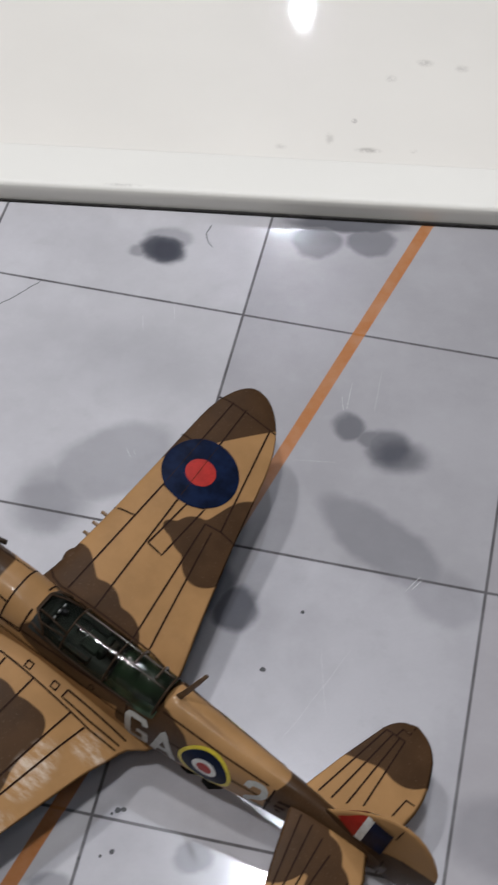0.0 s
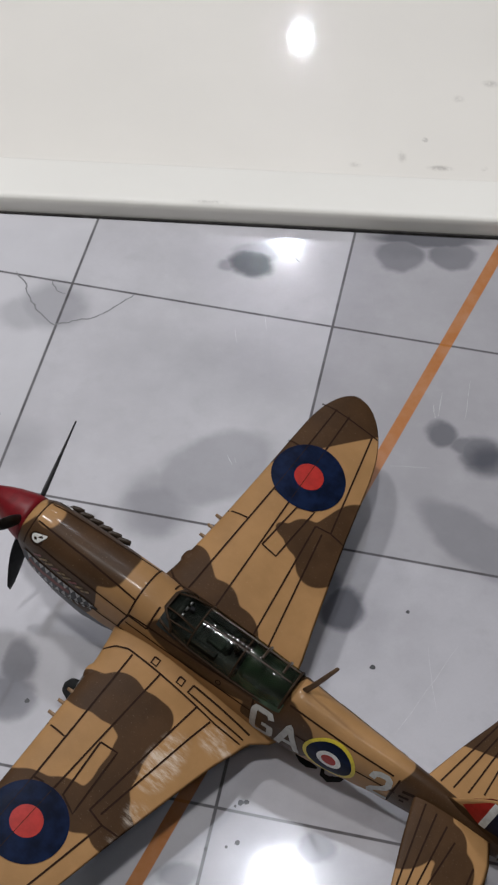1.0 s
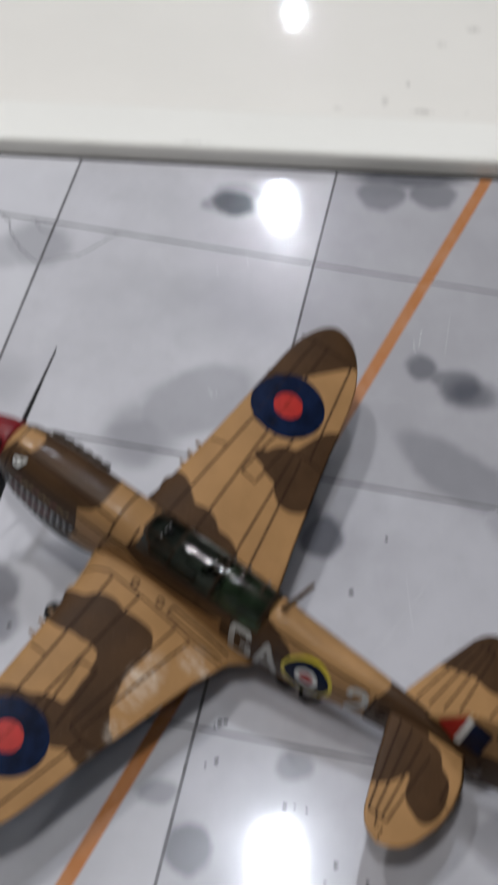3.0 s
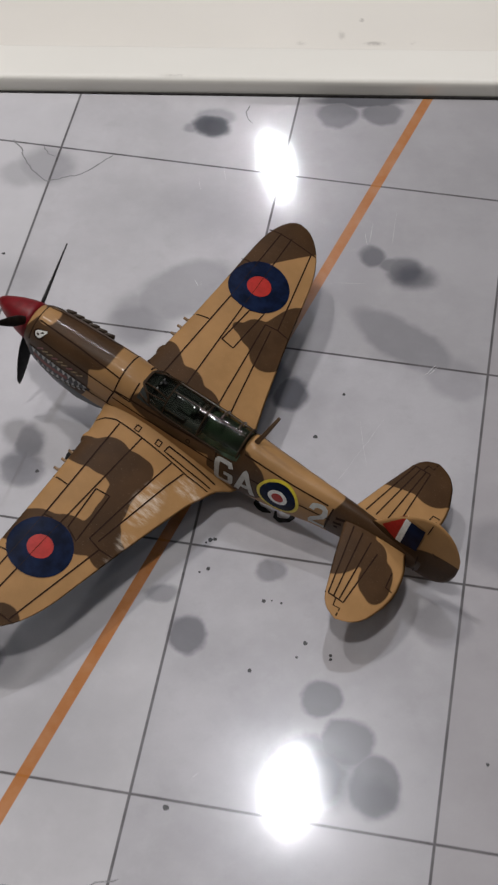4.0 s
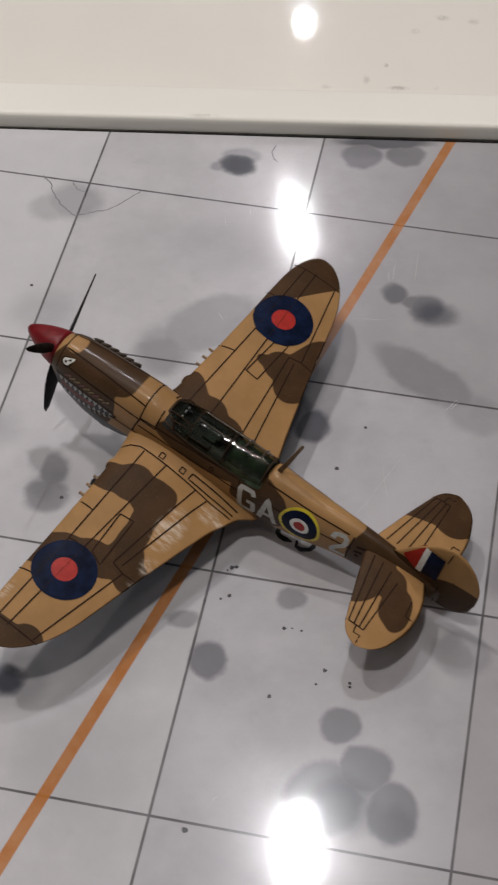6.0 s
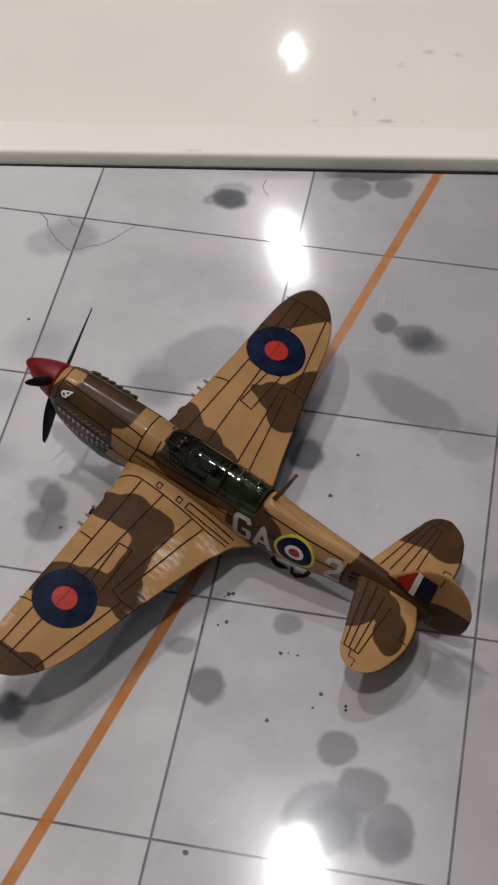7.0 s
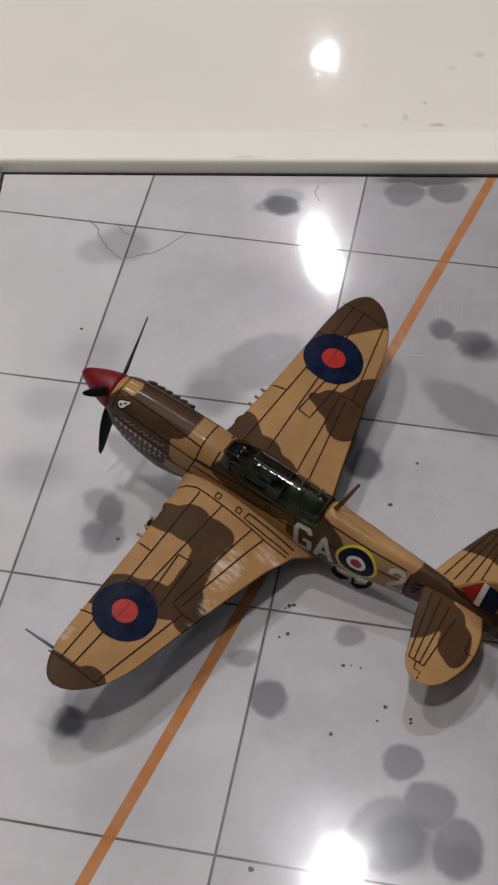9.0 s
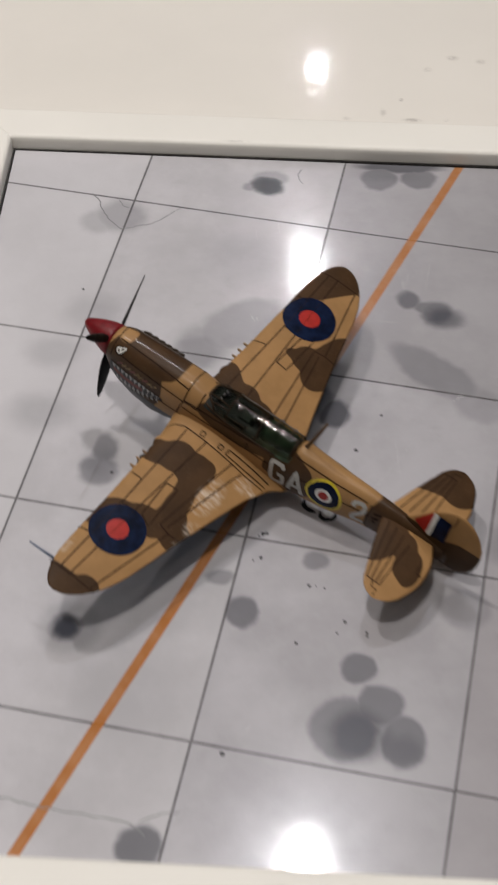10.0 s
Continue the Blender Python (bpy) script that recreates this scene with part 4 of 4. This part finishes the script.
for side in (1, -1):
    place = fin_skin(side)

    def patch(name, corners, m):
        verts, n = [], 6
        (x0, z0), (x1, z1), (x2, z2), (x3, z3) = corners
        for i in range(n + 1):
            for k in range(n + 1):
                u, v = i / n, k / n
                x = (x0 * (1 - u) + x1 * u) * (1 - v) + (x3 * (1 - u) + x2 * u) * v
                z = (z0 * (1 - u) + z1 * u) * (1 - v) + (z3 * (1 - u) + z2 * u) * v
                verts.append(place(x, z) * MM)
        faces = [(i * (n + 1) + k, i * (n + 1) + k + 1, (i + 1) * (n + 1) + k + 1, (i + 1) * (n + 1) + k) for i in range(n) for k in range(n)]
        part(name, mesh_of(name, verts, faces, m), m, fin)

    patch("flash_red", [(-68.3, 16.6), (-73.0, 14.6), (-72.9, 24.2), (-72.0, 23.3)], m_red)
    patch("flash_white", [(-73.0, 14.6), (-74.6, 14.6), (-74.5, 24.6), (-72.9, 24.2)], m_white)
    patch("flash_blue", [(-74.6, 14.6), (-79.2, 15.2), (-78.9, 24.8), (-74.5, 24.6)], m_blue)
    part("rudder_line", strokes("rudder_line", [[(-79.8, 28.4), (-79.6, 24.5)], [(-80.4, 13.5), (-81, 5)], [(-83.2, 18.6), (-84.3, 17.4), (-84.8, 18)]], 0.3, m_line, place), m_line, fin)

# ---- markings on the fuselage sides ----
LETTERS = {"G": [[(0.5, 0.62), (0.36, 0.94), (-0.4, 1.0), (-0.5, 0.82), (-0.5, -0.82), (-0.36, -1.0), (0.4, -1.0), (0.5, -0.82), (0.5, -0.1), (0.02, -0.1)]],
           "A": [[(-0.58, -1.1), (0.0, 1.05), (0.58, -1.1)], [(-0.36, -0.42), (0.36, -0.42)]],
           "2": [[(-0.5, 0.5), (-0.42, 0.88), (-0.15, 1.0), (0.3, 1.0), (0.5, 0.8), (0.5, 0.4), (0.35, 0.1), (-0.3, -0.45), (-0.5, -0.9)], [(-0.62, -1.0), (0.6, -1.0)]]}


def code(text, x, z, size, side, turn, m):
    """A painted code letter laid on the fuselage side."""
    c, s = math.cos(radians(turn)), math.sin(radians(turn))

    def place(u, w):
        return body_side(x - side * (u * c - w * s), z + (u * s + w * c), side, 0.1)

    lines = [[(u * size, w * size) for u, w in line] for line in LETTERS[text]]
    part("code_letter", strokes("code_letter", lines, 1.45, m, place, 0.5), m, fuselage, "pale grey painted code letter")


for side in (1, -1):
    turn = 8 if side > 0 else -8
    order = (("G", -25.2, 4.2), ("A", -31.6, 4.6), ("2", -52.6, 7.7)) if side > 0 else (("2", -26, 3.4), ("G", -48, 6.8), ("A", -54, 7.6))
    for ch, x, z in order:
        code(ch, x, z, 3.75 if ch == "2" else 4.25, side, turn, m_code)
    skin = lambda g, s=side: (lambda u, v: body_side(u, v, s, g))
    rx = -41.2
    for name, r0, r1, g, m in (("roundel_yellow", 5.2, 6.1, 0.1, m_yellow), ("roundel_blue", 2.75, 5.25, 0.12, m_blue),
                               ("roundel_white", 1.6, 2.8, 0.14, m_white), ("roundel_red", 0.0, 1.7, 0.16, m_red)):
        part(name, disc(name, (rx, 6.3), r0, r1, m, skin(g), 4, 48, 1.0), m, fuselage)
    part("serial_bars", strokes("serial_bars", [[(-57.2, 10.6), (-59.8, 11.2)], [(-57.0, 8.8), (-59.2, 9.3)], [(-57.6, 7.4), (-58.6, 7.6)]], 0.8, m_line, skin(0.12)), m_line, fuselage)

# ---- cockpit and canopy ----
HOOD = [(4.9, 12.0, 4.0, 1.2), (4.2, 11.6, 4.5, 2.3), (2.6, 11.1, 4.8, 3.7), (0.8, 10.8, 5.0, 4.8), (-2, 10.4, 5.2, 5.7), (-5, 10.1, 5.3, 6.2), (-12, 9.9, 5.3, 6.6), (-19, 9.8, 5.2, 6.8), (-26.9, 9.8, 4.8, 6.6)]


def hood_at(x, angle, grow=0.0):
    zc, a, b = interp(HOOD, x)
    return Vector((x, (a + grow) * math.cos(radians(angle)), zc + (b + grow) * math.sin(radians(angle))))


def hood_skin(x0, x1, grow, name, m, step=12):
    xs = np.linspace(x0, x1, step)
    rings = [[hood_at(x, a, grow) * MM for a in np.linspace(-8, 188, 25)] for x in xs]
    n = 25
    verts = [p for r in rings for p in r]
    faces = [((i + 1) * n + k, (i + 1) * n + k + 1, i * n + k + 1, i * n + k) for i in range(len(xs) - 1) for k in range(n - 1)]
    return mesh_of(name, verts, faces, m)


canopy = part("canopy", hood_skin(-3.6, -26.9, 0.0, "canopy", m_glass, 26), m_glass, plane, "clear plastic cockpit canopy with brown frames")


def front_x(angle):
    """Where the foot of the windscreen lies: flat ahead, swept back at the sides."""
    return 4.3 - 3.6 * (max(0.0, abs(math.cos(radians(angle))) - 0.56) / 0.44) ** 1.2


PANES = (-8, 10, 25, 40, 56, 124, 140, 155, 170, 188)
panes = [[hood_at(front_x(a), a) * MM for a in PANES], [hood_at(-3.6, a) * MM for a in PANES]]
part("windscreen", mesh_of("windscreen", panes[0] + panes[1], [(k + 10, k + 11, k + 1, k) for k in range(9)], m_glass, False), m_glass, canopy, "flat clear windscreen panes")
part("rear_deck", loft("rear_deck", [[hood_at(x, a, g) * MM for a in np.linspace(-8, 188, 20)] for x, g in ((-15.4, -1.5), (-17, -1.2), (-20, -1.2), (-20.4, -1.6), (-20.8, -1.2), (-26.8, -1.0))], m_green), m_green, plane, "green panels under the rear canopy glass")


def skin_patch(name, x0, x1, a0, a1, grow, m, parent, label=""):
    """A thin skin laid over the body between two places and two angles."""
    xs, angles = np.linspace(x0, x1, 16), np.linspace(a0, a1, 20)
    verts = [body_at(x, a, grow) * MM for x in xs for a in angles]
    faces = [(i * 20 + k, i * 20 + k + 1, i * 20 + k + 21, i * 20 + k + 20) for i in range(15) for k in range(19)]
    return part(name, mesh_of(name, verts, faces, m), m, parent, label)


skin_patch("cockpit_floor", 4.4, -15.0, 41, 139, 0.12, m_dark, plane, "dark cockpit floor under the glass")
skin_patch("rear_shelf", -15.0, -26.9, 41, 139, 0.1, m_green, plane)
part("instrument_panel", loft("instrument_panel", [[hood_at(x, a, g) * MM for a in np.linspace(-6, 186, 18)] for x, g in ((2.6, -1.3), (1.2, -1.4), (0.9, -2.2))], m_dark), m_dark, plane, "dark instrument panel")
for y, z, r in ((-1.5, 14.0, 0.5), (0.2, 14.3, 0.55), (1.8, 13.9, 0.5)):
    part("dial", loft("dial", tube([(0.9, y, z), (0.5, y, z)], [r, r * 0.9], 10), m_steel), m_steel, plane)
part("seat", block(-11.8 * MM, -10.4 * MM, -2.4 * MM, 2.4 * MM, 10.5 * MM, 14.6 * MM, 0.0005), m_cushion, plane, "dark green cockpit seat back")
part("seat_pan", block(-10.4 * MM, -6.2 * MM, -2.4 * MM, 2.4 * MM, 11.0 * MM, 12.2 * MM, 0.0005), m_cushion, plane)
part("headrest", block(-13.6 * MM, -12.2 * MM, -1.6 * MM, 1.6 * MM, 13.0 * MM, 15.6 * MM, 0.0005), m_exhaust, plane)
part("roll_frame", loft("roll_frame", tube([tuple(hood_at(-14.9, a, -0.9)) for a in np.linspace(4, 176, 20)], [0.45] * 20, 8), m_dark), m_dark, plane)
part("gunsight", block(-1.0 * MM, 0.2 * MM, -0.5 * MM, 0.5 * MM, 14.2 * MM, 15.6 * MM, 0.0002), m_black, plane)
part("control_stick", loft("control_stick", tube([(-4.0, 0, 11.0), (-4.4, 0, 13.0), (-4.2, 0, 13.8)], [0.3, 0.25, 0.4], 8), m_black), m_black, plane)
for y in (-3.7, 3.7):
    part("side_console", block(-10 * MM, -2.4 * MM, (y - 0.8) * MM, (y + 0.8) * MM, 9.6 * MM, 11.6 * MM, 0.0003), m_dark, plane)
# scalloped windows in the sides behind the hood
for a0, a1 in ((33, 50), (130, 147)):
    skin_patch("quarter_window", -21.0, -27.4, a0, a1, 0.16, m_green, plane, "green tinted quarter window")
fairing = [[hood_at(front_x(a) + off, a, g) * MM for a in np.linspace(-10, 190, 40)] for off, g in ((0.75, 0.05), (0.5, 0.3), (0.05, 0.32), (-0.15, 0.05))]
part("windscreen_lip", loft("windscreen_lip", fairing, m_frame_brown, (False, False)), m_frame_brown, plane)


def rib(name, places, r, grow, parent, m=None):
    """A raised glossy rod along the canopy; places are (x, angle)."""
    return part(name, loft(name, tube([tuple(hood_at(x, a, grow)) for x, a in places], [r] * len(places), 8), m or m_frame_brown), m or m_frame_brown, parent)


hoop = lambda x, a0=-6, a1=186: [(x, a) for a in np.linspace(a0, a1, 24)]
for x in (-3.6, -14.6):
    rib("canopy_hoop", hoop(x), 0.21, 0.0, canopy)
for x in (-18.4, -23.6):
    rib("canopy_hoop", hoop(x, 84, 186), 0.32, 0.1, canopy, m_frame_gloss)
rib("canopy_hoop", hoop(-26.8), 0.3, -0.05, canopy)
for a0, a1 in ((62, 50), (118, 130)):
    rib("windscreen_post", [(4.1, a0), (1, (a0 * 0.6 + a1 * 0.4)), (-3.6, a1)], 0.22, 0.0, canopy)
rib("windscreen_post", [(3.2, 32), (0.8, 34), (-3.6, 40)], 0.2, 0.0, canopy)
steps = np.linspace(-3.4, -26.8, 16)
for angle, r in ((118, 0.26), (78, 0.16)):
    rib("canopy_stringer", [(x, angle) for x in steps], r, 0.02, canopy, m_frame_gloss)
steps = np.linspace(4.2, -26.9, 20)
for angle, r in ((-3, 0.34), (183, 0.34)):
    rib("canopy_rail", [(x, angle) for x in steps], r, 0.08, canopy)
part("radio_mast", loft("radio_mast", tube([(-29.2, 0, 14.6), (-30.3, 0, 19), (-31.6, 0, 25), (-32.8, 0, 30.8)], [(0.4, 0.75), (0.35, 0.62), (0.32, 0.55), (0.25, 0.4)], 8), m_mast), m_mast, plane, "brown leaning radio mast")

# ---- undercarriage ----
def wheel(name, cx, cy, cz, r, w):
    ring = [(0.32, -0.5), (0.7, -0.52), (0.92, -0.4), (1.0, 0.0), (0.92, 0.4), (0.7, 0.52), (0.32, 0.5)]
    rings = [[Vector((cx + r * k * math.cos(t), cy + w * o, cz + r * k * math.sin(t))) * MM for t in (2 * math.pi * j / 28 for j in range(28))] for k, o in ring]
    tyre = part(name, loft("tyre", rings, m_rubber), m_rubber, plane, "black rubber wheel")
    hub = [[Vector((cx + r * k * math.cos(t), cy + w * o, cz + r * k * math.sin(t))) * MM for t in (2 * math.pi * j / 20 for j in range(20))]
           for k, o in ((0.1, -0.58), (0.42, -0.54), (0.42, 0.54), (0.1, 0.58))]
    part("hub", loft("hub", hub, m_steel), m_steel, tyre)


for side in (1, -1):
    wx, wy = 11.6, side * 16.6
    low = (-19.6 - 0.2164 * wx) / 0.9763
    wheel("main_wheel", wx, wy, low + 4.75, 4.75, 3.0)
    part("undercarriage_leg", loft("undercarriage_leg", tube([(10.6, side * 18.2, -1.0), (11.6, side * 18.6, -10), (12.4, side * 19.2, low + 5.4), (12.4, side * 18.6, low + 4.75)],
                                                            [0.95, 0.9, 0.75, 0.7], 10), m_steel), m_steel, plane)
    part("undercarriage_door", block(7.5 * MM, 8.1 * MM, (side * 18 - 2.2) * MM, (side * 18 + 2.2) * MM, -8 * MM, -1.5 * MM, 0.0002), m_wing, plane)
tx = -66.0
low = (-19.6 - 0.2164 * tx) / 0.9763
wheel("tail_wheel", tx, 0, low + 2.1, 2.1, 1.5)
part("tail_wheel_leg", loft("tail_wheel_leg", tube([(-64.0, 0, 2.2), (-65.2, 0, low + 3.4), (-66, 0.9, low + 2.1)], [0.8, 0.6, 0.45], 8), m_steel), m_steel, plane)
